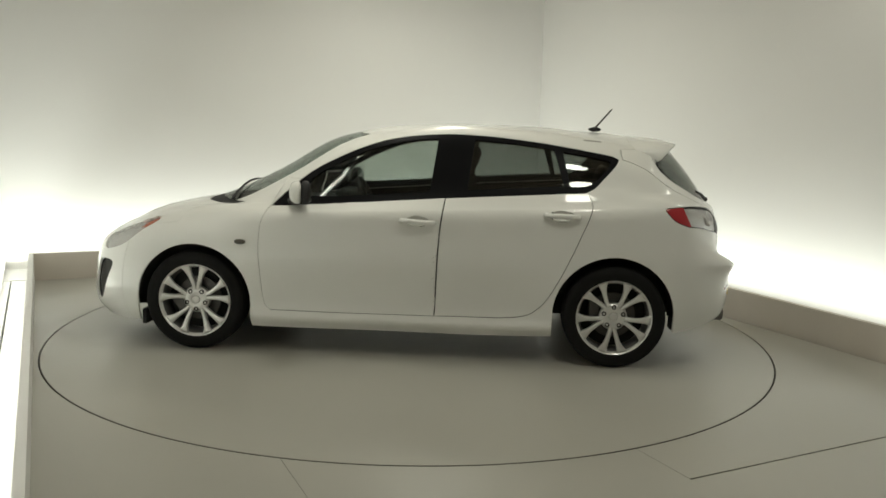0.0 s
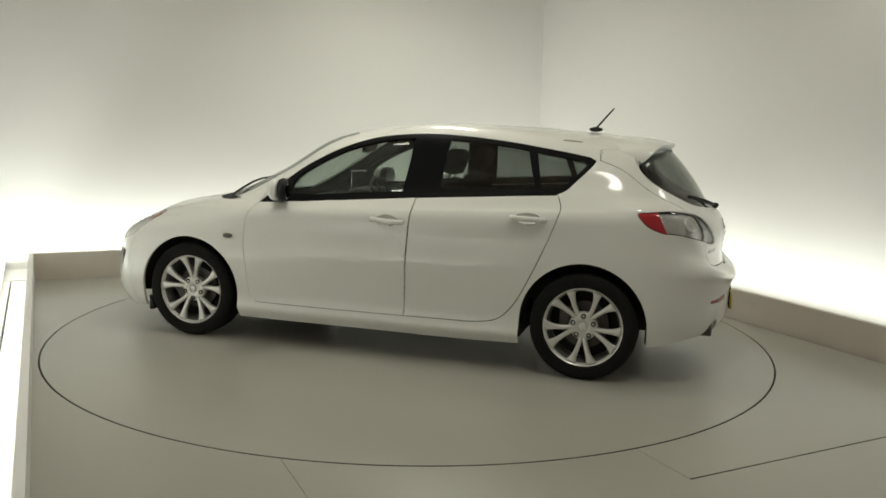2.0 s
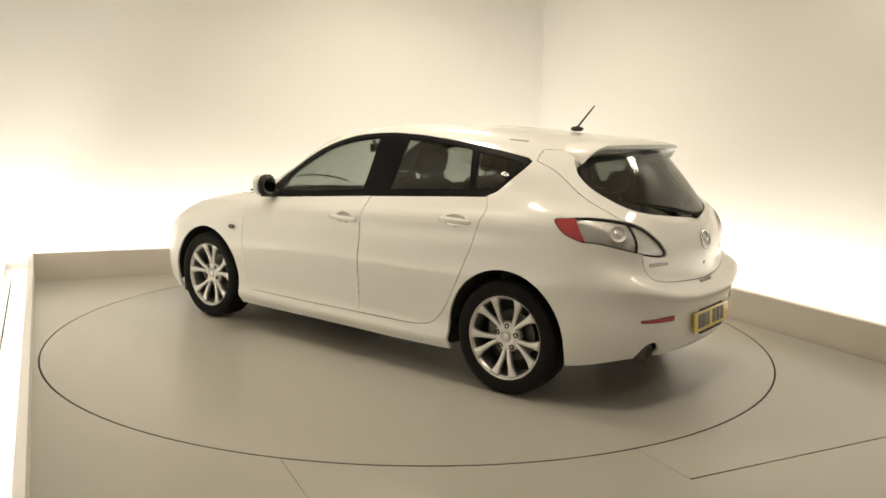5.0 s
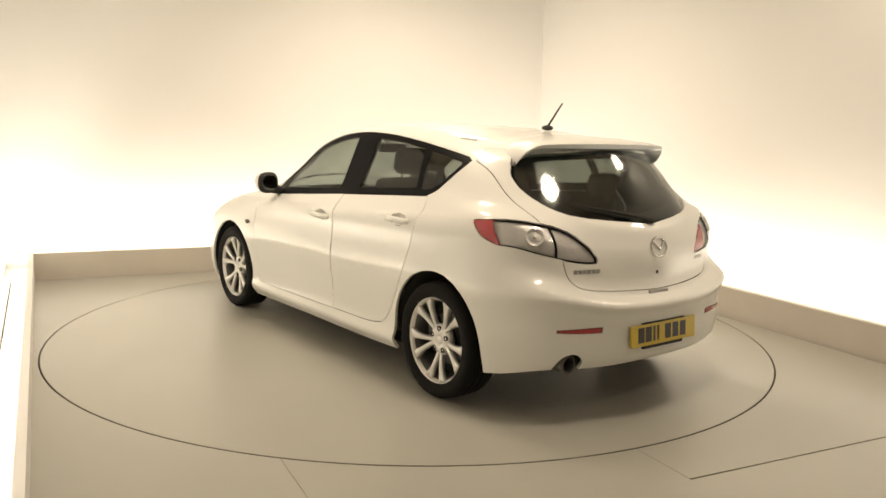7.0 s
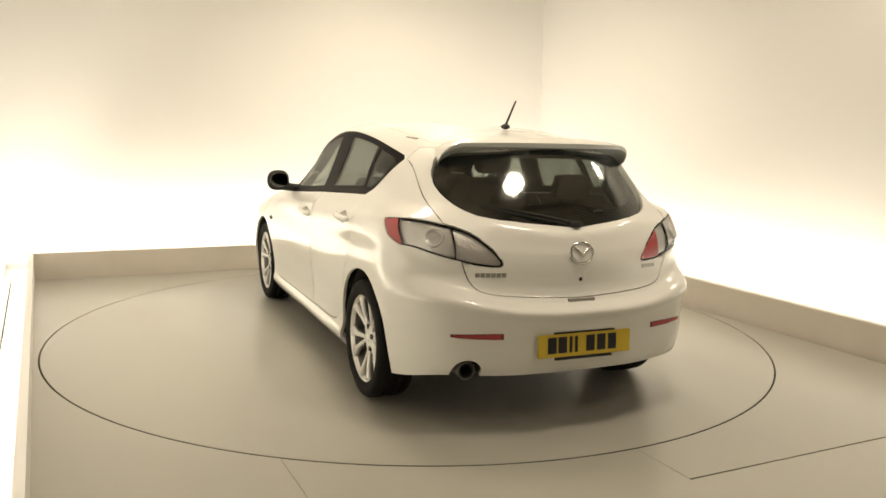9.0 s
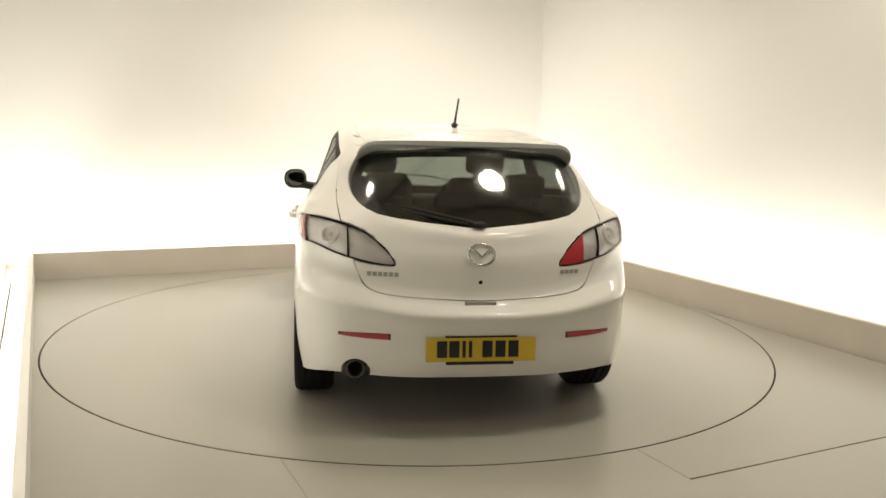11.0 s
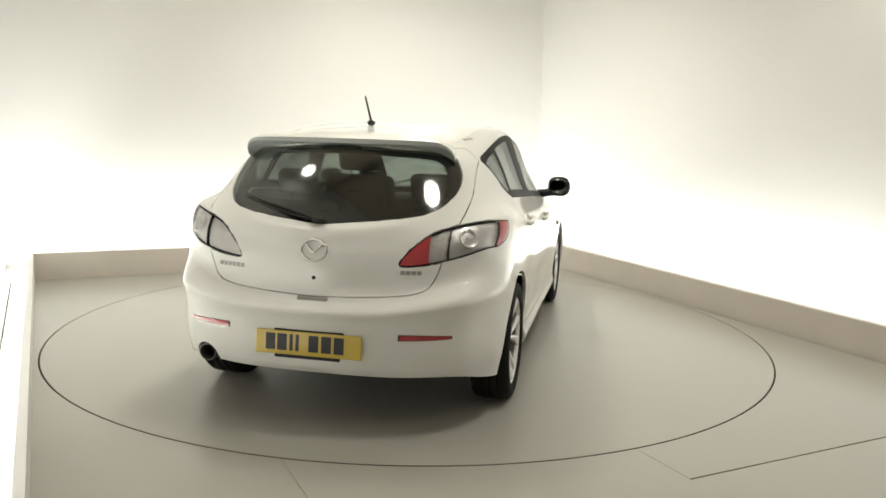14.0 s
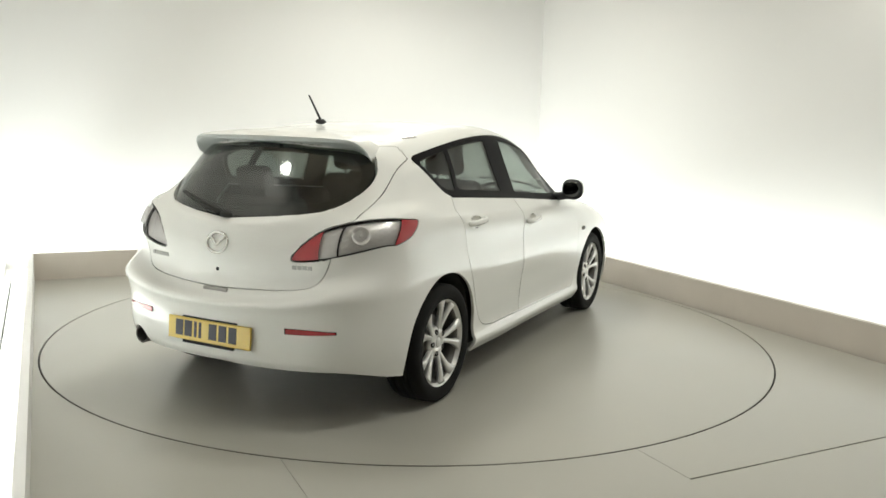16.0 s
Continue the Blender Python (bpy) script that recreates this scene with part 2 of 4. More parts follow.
def build_turntable():
    table = tagged(new("turntable"), "large round grey-beige turntable set flush in the floor", "turntable")
    lie = Matrix.Rotation(math.pi / 2, 4, "X")
    bm = bmesh.new()
    lathe(bm, [(0.0001, 0.0), (0.8, 0.0), (1.6, 0.0), (DISC - 0.006, 0.0), (DISC - 0.006, -0.06), (0.0001, -0.06)], 160, lie)
    bmesh.ops.recalc_face_normals(bm, faces=bm.faces[:])
    part("deck", bm, M_FLOOR, table)
    bm = bmesh.new()
    lathe(bm, [(DISC - 0.0055, -0.002), (DISC - 0.001, -0.002), (DISC, -0.004), (DISC, -0.06), (DISC - 0.0055, -0.06)], 160, lie, closed=True)
    bmesh.ops.recalc_face_normals(bm, faces=bm.faces[:])
    part("edge_ring", bm, M_EDGE, table, "dark rubber edge ring")
    return table


def build_lamp_housing(u, v, k):
    bm = bmesh.new()
    m = ROOM @ pose(u, v, HIGH - 0.44) @ Matrix.Rotation(math.pi / 2, 4, "X")
    lathe(bm, [(0.265 * k, -0.02), (0.28 * k, -0.02), (0.28 * k, 0.10), (0.16 * k, 0.16), (0.0001, 0.16), (0.0001, 0.02), (0.265 * k, 0.02)], 40, m)
    bmesh.ops.recalc_face_normals(bm, faces=bm.faces[:])
    lamp = tagged(mesh_object("ceiling_and_fill_lamp", bm, M_DARKROOM), "round hanging studio lamp with dark housing, half of the set unseen fill", "lamp", "lamps over the turntable")
    bm = bmesh.new()
    tube(bm, [m @ Vector((0, y, 0)) for y in (0.16, 0.30, 0.44)], 0.012, 8)
    part("stem", bm, M_DARKROOM, lamp)


def build_rafters():
    for k in range(5):
        v = -5.6 + 1.9 * k
        bm = bmesh.new()
        box(bm, 0.2, v, HIGH - 0.09, 5.9, 0.10, 0.18, bevel=0.006)
        bmesh.ops.transform(bm, matrix=ROOM, verts=bm.verts)
        rafter = tagged(mesh_object("rafter", bm, M_DARKROOM), "dark timber roof rafter", "rafter", "rafters under the roof")


build_room()
build_rafters()
# housings for all six, the three added fill lamps included
for u, v, watts, wide in LAMPS:
    build_lamp_housing(u, v, wide / 0.52)
turntable = build_turntable()


# ---- the car: x forward from the rear axle, y to its left ----
car = tagged(new("car"), "white five-door hatchback with silver alloy wheels on the turntable", "car")


def ring(*pts):
    return [Vector(p) for p in pts]


RINGS = [
    # bumper lip and sill edge
    ring((-0.772, 0.000, 0.285), (-0.742, 0.400, 0.285), (-0.633, 0.680, 0.285), (-0.438, 0.800, 0.240), (0.000, 0.835, 0.200), (0.700, 0.825, 0.168), (1.400, 0.820, 0.165), (2.100, 0.825, 0.163), (2.650, 0.835, 0.170), (3.130, 0.790, 0.170), (3.345, 0.570, 0.165), (3.425, 0.000, 0.165)),
    # skirt
    ring((-0.800, 0.000, 0.315), (-0.769, 0.400, 0.325), (-0.663, 0.678, 0.318), (-0.450, 0.803, 0.285), (0.000, 0.868, 0.262), (0.700, 0.868, 0.238), (1.400, 0.866, 0.236), (2.100, 0.868, 0.236), (2.650, 0.868, 0.240), (3.150, 0.815, 0.235), (3.395, 0.590, 0.230), (3.485, 0.000, 0.230)),
    ring((-0.817, 0.000, 0.360), (-0.782, 0.400, 0.370), (-0.678, 0.678, 0.365), (-0.458, 0.815, 0.350), (0.000, 0.862, 0.310), (0.700, 0.852, 0.274), (1.400, 0.850, 0.274), (2.100, 0.857, 0.274), (2.650, 0.870, 0.290), (3.160, 0.825, 0.290), (3.405, 0.600, 0.290), (3.505, 0.000, 0.290)),
    ring((-0.838, 0.000, 0.548), (-0.800, 0.400, 0.560), (-0.700, 0.680, 0.598), (-0.468, 0.825, 0.575), (0.000, 0.868, 0.470), (0.700, 0.852, 0.440), (1.400, 0.848, 0.440), (2.100, 0.862, 0.450), (2.650, 0.877, 0.460), (3.160, 0.835, 0.440), (3.395, 0.610, 0.420), (3.515, 0.000, 0.420)),
    # bumper crest, door crease
    ring((-0.860, 0.000, 0.590), (-0.822, 0.400, 0.603), (-0.716, 0.686, 0.650), (-0.463, 0.832, 0.660), (0.000, 0.872, 0.660), (0.700, 0.871, 0.600), (1.400, 0.870, 0.615), (2.100, 0.874, 0.610), (2.650, 0.879, 0.620), (3.140, 0.828, 0.580), (3.370, 0.610, 0.560), (3.495, 0.000, 0.560)),
    ring((-0.782, 0.000, 0.640), (-0.726, 0.400, 0.660), (-0.618, 0.660, 0.742), (-0.447, 0.812, 0.800), (0.000, 0.864, 0.800), (0.700, 0.863, 0.770), (1.400, 0.862, 0.770), (2.100, 0.864, 0.755), (2.650, 0.868, 0.740), (3.100, 0.820, 0.690), (3.335, 0.600, 0.650), (3.465, 0.000, 0.645)),
    # shoulder
    ring((-0.768, 0.000, 0.860), (-0.695, 0.400, 0.870), (-0.588, 0.690, 0.930), (-0.425, 0.800, 0.985), (0.000, 0.848, 0.985), (0.700, 0.852, 0.955), (1.400, 0.852, 0.925), (2.100, 0.835, 0.895), (2.650, 0.795, 0.845), (2.990, 0.765, 0.790), (3.255, 0.550, 0.720), (3.395, 0.000, 0.715)),
    ring((-0.756, 0.000, 0.895), (-0.675, 0.400, 0.918), (-0.558, 0.690, 0.972), (-0.395, 0.798, 1.010), (0.000, 0.826, 1.010), (0.700, 0.836, 0.975), (1.400, 0.837, 0.942), (2.100, 0.820, 0.905), (2.640, 0.775, 0.868), (2.950, 0.725, 0.820), (3.175, 0.510, 0.760), (3.305, 0.000, 0.760)),
    # foot of the side glass, middle of the bonnet
    ring((-0.735, 0.000, 0.955), (-0.625, 0.400, 1.000), (-0.465, 0.620, 1.060), (-0.270, 0.725, 1.080), (0.000, 0.768, 1.085), (0.700, 0.790, 1.045), (1.400, 0.790, 0.992), (2.100, 0.770, 0.935), (2.610, 0.705, 0.898), (2.880, 0.630, 0.862), (3.080, 0.430, 0.830), (3.160, 0.000, 0.828)),
    ring((-0.700, 0.000, 0.985), (-0.588, 0.390, 1.030), (-0.430, 0.600, 1.090), (-0.250, 0.705, 1.110), (0.000, 0.745, 1.115), (0.700, 0.772, 1.070), (1.400, 0.772, 1.015), (2.050, 0.747, 0.965), (2.320, 0.680, 0.945), (2.450, 0.570, 0.940), (2.600, 0.360, 0.945), (2.670, 0.000, 0.950)),
    ring((-0.550, 0.000, 1.170), (-0.468, 0.370, 1.180), (-0.336, 0.553, 1.200), (-0.180, 0.645, 1.220), (0.000, 0.675, 1.240), (0.700, 0.695, 1.240), (1.400, 0.695, 1.200), (1.820, 0.675, 1.135), (2.000, 0.620, 1.120), (2.090, 0.520, 1.125), (2.210, 0.330, 1.130), (2.280, 0.000, 1.135)),
    # roof rail
    ring((-0.400, 0.000, 1.345), (-0.360, 0.350, 1.335), (-0.270, 0.500, 1.315), (-0.150, 0.575, 1.300), (0.000, 0.600, 1.315), (0.700, 0.612, 1.400), (1.250, 0.605, 1.405), (1.500, 0.595, 1.360), (1.620, 0.560, 1.345), (1.700, 0.470, 1.355), (1.800, 0.300, 1.365), (1.850, 0.000, 1.372)),
    ring((-0.330, 0.000, 1.385), (-0.300, 0.330, 1.372), (-0.210, 0.455, 1.352), (-0.100, 0.520, 1.345), (0.050, 0.545, 1.365), (0.700, 0.555, 1.432), (1.200, 0.545, 1.438), (1.420, 0.530, 1.400), (1.500, 0.490, 1.395), (1.560, 0.420, 1.400), (1.640, 0.270, 1.408), (1.680, 0.000, 1.412)),
    ring((-0.150, 0.000, 1.418), (-0.120, 0.250, 1.412), (-0.050, 0.340, 1.405), (0.050, 0.370, 1.408), (0.200, 0.380, 1.426), (0.700, 0.380, 1.458), (1.100, 0.370, 1.462), (1.250, 0.350, 1.450), (1.300, 0.310, 1.446), (1.340, 0.250, 1.448), (1.380, 0.160, 1.452), (1.400, 0.000, 1.454)),
    ring((0.000, 0.000, 1.438), (0.050, 0.000, 1.441), (0.120, 0.000, 1.445), (0.200, 0.000, 1.448), (0.350, 0.000, 1.462), (0.700, 0.000, 1.473), (1.000, 0.000, 1.475), (1.120, 0.000, 1.472), (1.170, 0.000, 1.470), (1.220, 0.000, 1.468), (1.260, 0.000, 1.465), (1.300, 0.000, 1.462)),
]


def spline(pts, n, mirror=False):
    """Points on a smooth line through pts, n to a stretch; mirrored ends when the line crosses the car's middle."""
    def flip(p):
        return Vector((p.x, -p.y, p.z))
    k = len(pts)
    before = flip(pts[1]) if mirror else pts[0] * 2 - pts[1]
    after = flip(pts[-2]) if mirror else pts[-1] * 2 - pts[-2]
    q = [before, *pts, after]
    d = [max((b - a).length, 1e-4) for a, b in zip(q, q[1:])]
    out = []
    for i in range(1, k):
        m0 = ((q[i] - q[i - 1]) / d[i - 1] * d[i] + (q[i + 1] - q[i]) / d[i] * d[i - 1]) / (d[i - 1] + d[i]) * d[i]
        m1 = ((q[i + 1] - q[i]) / d[i] * d[i + 1] + (q[i + 2] - q[i + 1]) / d[i + 1] * d[i]) / (d[i] + d[i + 1]) * d[i]
        for s in range(n):
            t = s / n
            out.append(q[i] * (2 * t ** 3 - 3 * t * t + 1) + m0 * (t ** 3 - 2 * t * t + t) + q[i + 1] * (3 * t * t - 2 * t ** 3) + m1 * (t ** 3 - t * t))
    out.append(pts[-1].copy())
    return out


NU, NV = 8, 5
ALONG = [spline(r, NU, True) for r in RINGS]
COLS = [spline([r[i] for r in ALONG], NV) for i in range(len(ALONG[0]))]      # COLS[column][row]
for c in (0, -1):
    for p in COLS[c]:
        p.y = 0.0

# outlines on the side (x, z)
ARCH_R = .362


def arch(x0):
    r = ARCH_R + (.010 if x0 == 0 else 0)
    c = x0 + (.008 if x0 == 0 else 0)
    return [(c + r * math.cos(math.radians(a)), .322 + r * math.sin(math.radians(a))) for a in range(0, 181, 6)] + [(c - r - .004, .1), (c + r + .004, .1)]


GLASS_LINE = smooth_line([(2.165, .932), (2.10, 1.0), (1.94, 1.145), (1.757, 1.245), (1.577, 1.322), (1.398, 1.373), (1.219, 1.398), (1.042, 1.408), (.864, 1.404), (.687, 1.391), (.511, 1.372), (.335, 1.348), (.159, 1.320), (.03, 1.297)], 3, False) \
    + smooth_line([(-.005, 1.278), (.02, 1.235), (.10, 1.15), (.15, 1.10), (.205, 1.076)], 3, False) \
    + smooth_line([(.33, 1.069), (.675, 1.045), (1.023, 1.021), (1.375, .993), (1.731, .963), (2.09, .935)], 3, False)
FRONT_PANE = smooth_line([(1.96, 1.0), (1.92, 1.11), (1.74, 1.218), (1.56, 1.296), (1.38, 1.346), (1.21, 1.371), (1.125, 1.376)], 3, False) + [(1.165, 1.05), (1.375, 1.033), (1.731, 1.004)]
REAR_PANE = smooth_line([(.895, 1.376), (.69, 1.364), (.511, 1.345), (.40, 1.330)], 3, False) + [(.335, 1.11), (.675, 1.087), (.93, 1.068)]
SMALL_PANE = smooth_line([(.345, 1.318), (.159, 1.292), (.06, 1.272)], 3, False) + smooth_line([(.045, 1.255), (.085, 1.205), (.15, 1.14), (.20, 1.112)], 3, False) + [(.295, 1.108)]
FRONT_DOOR = smooth_line([(2.176, .925), (2.213, .83), (2.224, .70), (2.221, .597), (2.204, .40), (2.188, .31)], 3, False) + smooth_line([(2.15, .277), (1.707, .274), (1.112, .279)], 2, False) \
    + smooth_line([(1.107, .45), (1.093, .782), (1.07, .97), (1.062, 1.02)], 3, False) + [(1.062, 1.10), (2.10, 1.10)]
REAR_DOOR = smooth_line([(1.062, 1.02), (1.07, .97), (1.093, .782), (1.107, .45), (1.112, .279)], 3, False) + smooth_line([(.70, .284), (.59, .295), (.50, .325), (.409, .421), (.314, .601), (.222, .814), (.165, .97), (.165, 1.02), (.19, 1.08)], 3, False) + [(.21, 1.2), (1.062, 1.2)]
HEADLIGHT = smooth_line([(3.30, .615), (3.25, .745), (3.10, .803), (2.885, .832), (2.98, .755), (3.12, .655)], 3)
# outlines on the tail (y, z)
REAR_GLASS = smooth_line([(0, .985), (.16, 1.0), (.32, 1.012), (.47, 1.036), (.557, 1.085), (.597, 1.16), (.582, 1.245), (.515, 1.318), (.30, 1.342), (0, 1.352)], 3, False) + [(-.1, 1.352), (-.1, .985)]
TAILGATE = smooth_line([(-.02, .650), (.263, .658), (.44, .672), (.525, .70), (.565, .76), (.592, .84), (.622, .93), (.652, 1.02), (.662, 1.10), (.655, 1.18), (.640, 1.26), (.620, 1.31)], 3, False) + [(.585, 1.343), (-.02, 1.358)]
TAIL_LAMP = smooth_line([(.90, 1.018), (.76, 1.015), (.654, 1.0), (.535, .960), (.45, .892), (.402, .832), (.410, .806), (.52, .816), (.67, .848), (.785, .884), (.90, .90)], 3)
LAMP_SIDE = smooth_line([(-.272, .998), (-.300, .955), (-.345, .918), (-.43, .886), (-.52, .862), (-.56, .95), (-.52, 1.018), (-.43, 1.015), (-.34, 1.008)], 3)
LAMP_SPLIT = -.435



def shrink(outline, d):
    """The outline moved inwards by d."""
    n = len(outline)
    area2 = sum(a[0] * b[1] - b[0] * a[1] for a, b in zip(outline, outline[1:] + outline[:1]))
    out = []
    for i in range(n):
        tx, ty = outline[(i + 1) % n][0] - outline[i - 1][0], outline[(i + 1) % n][1] - outline[i - 1][1]
        k = d / max(math.hypot(tx, ty), 1e-6) * (1 if area2 > 0 else -1)
        out.append((outline[i][0] - ty * k, outline[i][1] + tx * k))
    return out


LAMP_INNER = shrink(TAIL_LAMP, .0052)
LAMP_SIDE_INNER = shrink(LAMP_SIDE, .005)
DIVIDER = (.611, .619)
LAMP_LINES = ([(DIVIDER[0], .80), (DIVIDER[0], 1.04)], [(DIVIDER[1], .80), (DIVIDER[1], 1.04)], [(.528, .79), (.528, 1.0)])
HANDLES = (("front_door", 1.225, .872), ("rear_door", .345, .934))
HANDLE_CUPS = [[(x + .004 + .070 * math.cos(a * math.pi / 14), z + .002 + .031 * math.sin(a * math.pi / 14)) for a in range(28)] for _, x, z in HANDLES]
TIP_LINE = [(-.36, 1.05), (-.46, .85)]
EXHAUST_HOLE = circle(.574, .305, .068, 28)
GRILLE = smooth_line([(0, .20), (.30, .225), (.44, .30), (.40, .44), (.22, .50), (0, .515)], 3, False) + [(-.1, .515), (-.1, .20)]
POCKET = smooth_line([(.62, .26), (.62, .42), (.655, .52), (.73, .545), (.80, .535), (.785, .45), (.72, .30)], 3)
HATCH = (lambda f: f.calc_center_median().x < -.02 and f.calc_center_median().z > .6 and f.normal.x < .05)
NOSE = (lambda f: f.calc_center_median().x > 3.0 and f.normal.x > .10)
CORNER = (lambda f: -.62 < f.calc_center_median().x < -.2 and f.calc_center_median().y > .5 and .75 < f.calc_center_median().z < 1.1)
BEHIND = (lambda f: f.calc_center_median().x < LAMP_SPLIT + .01 and f.normal.x < -.10)


def in_lamp(c, tail, side):
    if c.y < .3 or not .75 < c.z < 1.1 or c.x > -.2:
        return False
    return inside(side, c.x, c.z) if c.x > LAMP_SPLIT else inside(tail, c.y, c.z)


SIDE = (lambda f: f.calc_center_median().y > .40 and abs(f.normal.y) > .25)
TAIL = (lambda f: f.calc_center_median().x < -.05 and f.normal.x < -.10)


def build_shell():
    """The left half of the body skin, cut along its panel lines; returns the labelled faces."""
    bm = bmesh.new()
    tag = bm.faces.layers.int.new("tag")
    rows = len(COLS[0])
    vs = [[bm.verts.new(p) for p in col] for col in COLS]
    for i in range(len(COLS) - 1):
        for j in range(rows - 1):
            f = bm.faces.new((vs[i][j], vs[i + 1][j], vs[i + 1][j + 1], vs[i][j + 1]))
            s, r = (i + .5) / NU, (j + .5) / NV
            # screen, bonnet and roof follow the rings
            if r > 9 and r < 11.8 and s > 9.0:
                f[tag] = 1
            elif 5.8 < r < 8.8 and s > 8.25:
                f[tag] = 2
            elif 8.8 <= r < 9 and s > 8.25:
                f[tag] = 3
            elif r > 12.2 and s > .2:
                f[tag] = 4
            elif s > 8.9 and r < 6:
                f[tag] = 5
    bmesh.ops.remove_doubles(bm, verts=bm.verts[:], dist=1e-6)
    bm.normal_update()
    bmesh.ops.recalc_face_normals(bm, faces=bm.faces[:])
    ref = bm.copy()
    for a in (arch(0), arch(2.64), GLASS_LINE, FRONT_PANE, REAR_PANE, SMALL_PANE, FRONT_DOOR, REAR_DOOR, HEADLIGHT, *HANDLE_CUPS):
        cut_outline(bm, a, 1, SIDE)
    cut_outline(bm, [(LAMP_SPLIT, 1.06), (LAMP_SPLIT, .84)], 1, CORNER, False)
    for a in (LAMP_SIDE, LAMP_SIDE_INNER):
        cut_outline(bm, a, 1, CORNER)
    for a in (TAIL_LAMP, LAMP_INNER):
        cut_outline(bm, a, 0, BEHIND)
    for a in (REAR_GLASS, EXHAUST_HOLE):
        cut_outline(bm, a, 0, TAIL)
    cut_outline(bm, TAILGATE, 0, HATCH)
    for a in LAMP_LINES:
        cut_outline(bm, a, 0, TAIL, False)
    cut_outline(bm, TIP_LINE, 1, CORNER, False)
    for a in (GRILLE, POCKET):
        cut_outline(bm, a, 0, NOSE)
    near = [f for f in bm.faces if f.calc_center_median().x < -.22 and f.calc_center_median().z < .95]
    bmesh.ops.bisect_plane(bm, geom=near + list({e for f in near for e in f.edges}) + list({v for f in near for v in f.verts}), dist=1e-5, plane_co=(-.29, 0, .56), plane_no=(.58, 0, 1))
    bm.faces.ensure_lookup_table()
    groups = {}
    for f in bm.faces:
        c = f.calc_center_median()
        side, tail, k = SIDE(f), TAIL(f), f[tag]
        if side and (inside(arch(0), c.x, c.z) or inside(arch(2.64), c.x, c.z)):
            continue
        if side and inside(FRONT_PANE, c.x, c.z):
            name = "front_side_glass"
        elif side and inside(REAR_PANE, c.x, c.z):
            name = "rear_side_glass"
        elif side and inside(SMALL_PANE, c.x, c.z):
            name = "quarter_glass"
        elif side and inside(GLASS_LINE, c.x, c.z):
            name = "window_trim"
        elif tail and inside(EXHAUST_HOLE, c.y, c.z):
            name = "exhaust_plug"
        elif side and any(inside(h, c.x, c.z) for h in HANDLE_CUPS):
            continue
        elif in_lamp(c, LAMP_INNER, LAMP_SIDE_INNER) and not DIVIDER[0] < c.y < DIVIDER[1]:
            name = "lens_tip" if c.x > -.37 - (1.03 - c.z) * .5 else "lens_outer" if c.y > .6 else "lens_inner" if c.y < .528 else "lens_middle"
        elif in_lamp(c, TAIL_LAMP, LAMP_SIDE):
            name = "tail_lamp"
        elif tail and inside(REAR_GLASS, c.y, c.z):
            name = "rear_glass"
        elif HATCH(f) and inside(TAILGATE, c.y, c.z):
            name = "tailgate"
        elif side and inside(HEADLIGHT, c.x, c.z):
            name = "headlamp"
        elif side and inside(FRONT_DOOR, c.x, c.z):
            name = "front_door"
        elif side and inside(REAR_DOOR, c.x, c.z):
            name = "rear_door"
        elif k == 1:
            name = "windscreen"
        elif k == 2:
            name = "bonnet"
        elif k == 3:
            name = "cowl"
        elif k == 4:
            name = "roof"
        elif NOSE(f) and inside(GRILLE, abs(c.y), c.z):
            name = "front_grille"
        elif NOSE(f) and inside(POCKET, c.y, c.z):
            name = "lamp_pocket"
        elif k == 5:
            name = "front_bumper"
        elif c.x < -.22 and c.z < .56 + (-.29 - c.x) * .58:
            name = "rear_bumper"
        else:
            name = "body_side"
        groups.setdefault(name, []).append(f)
    return bm, ref, groups


from mathutils.bvhtree import BVHTree
from mathutils.interpolate import poly_3d_calc


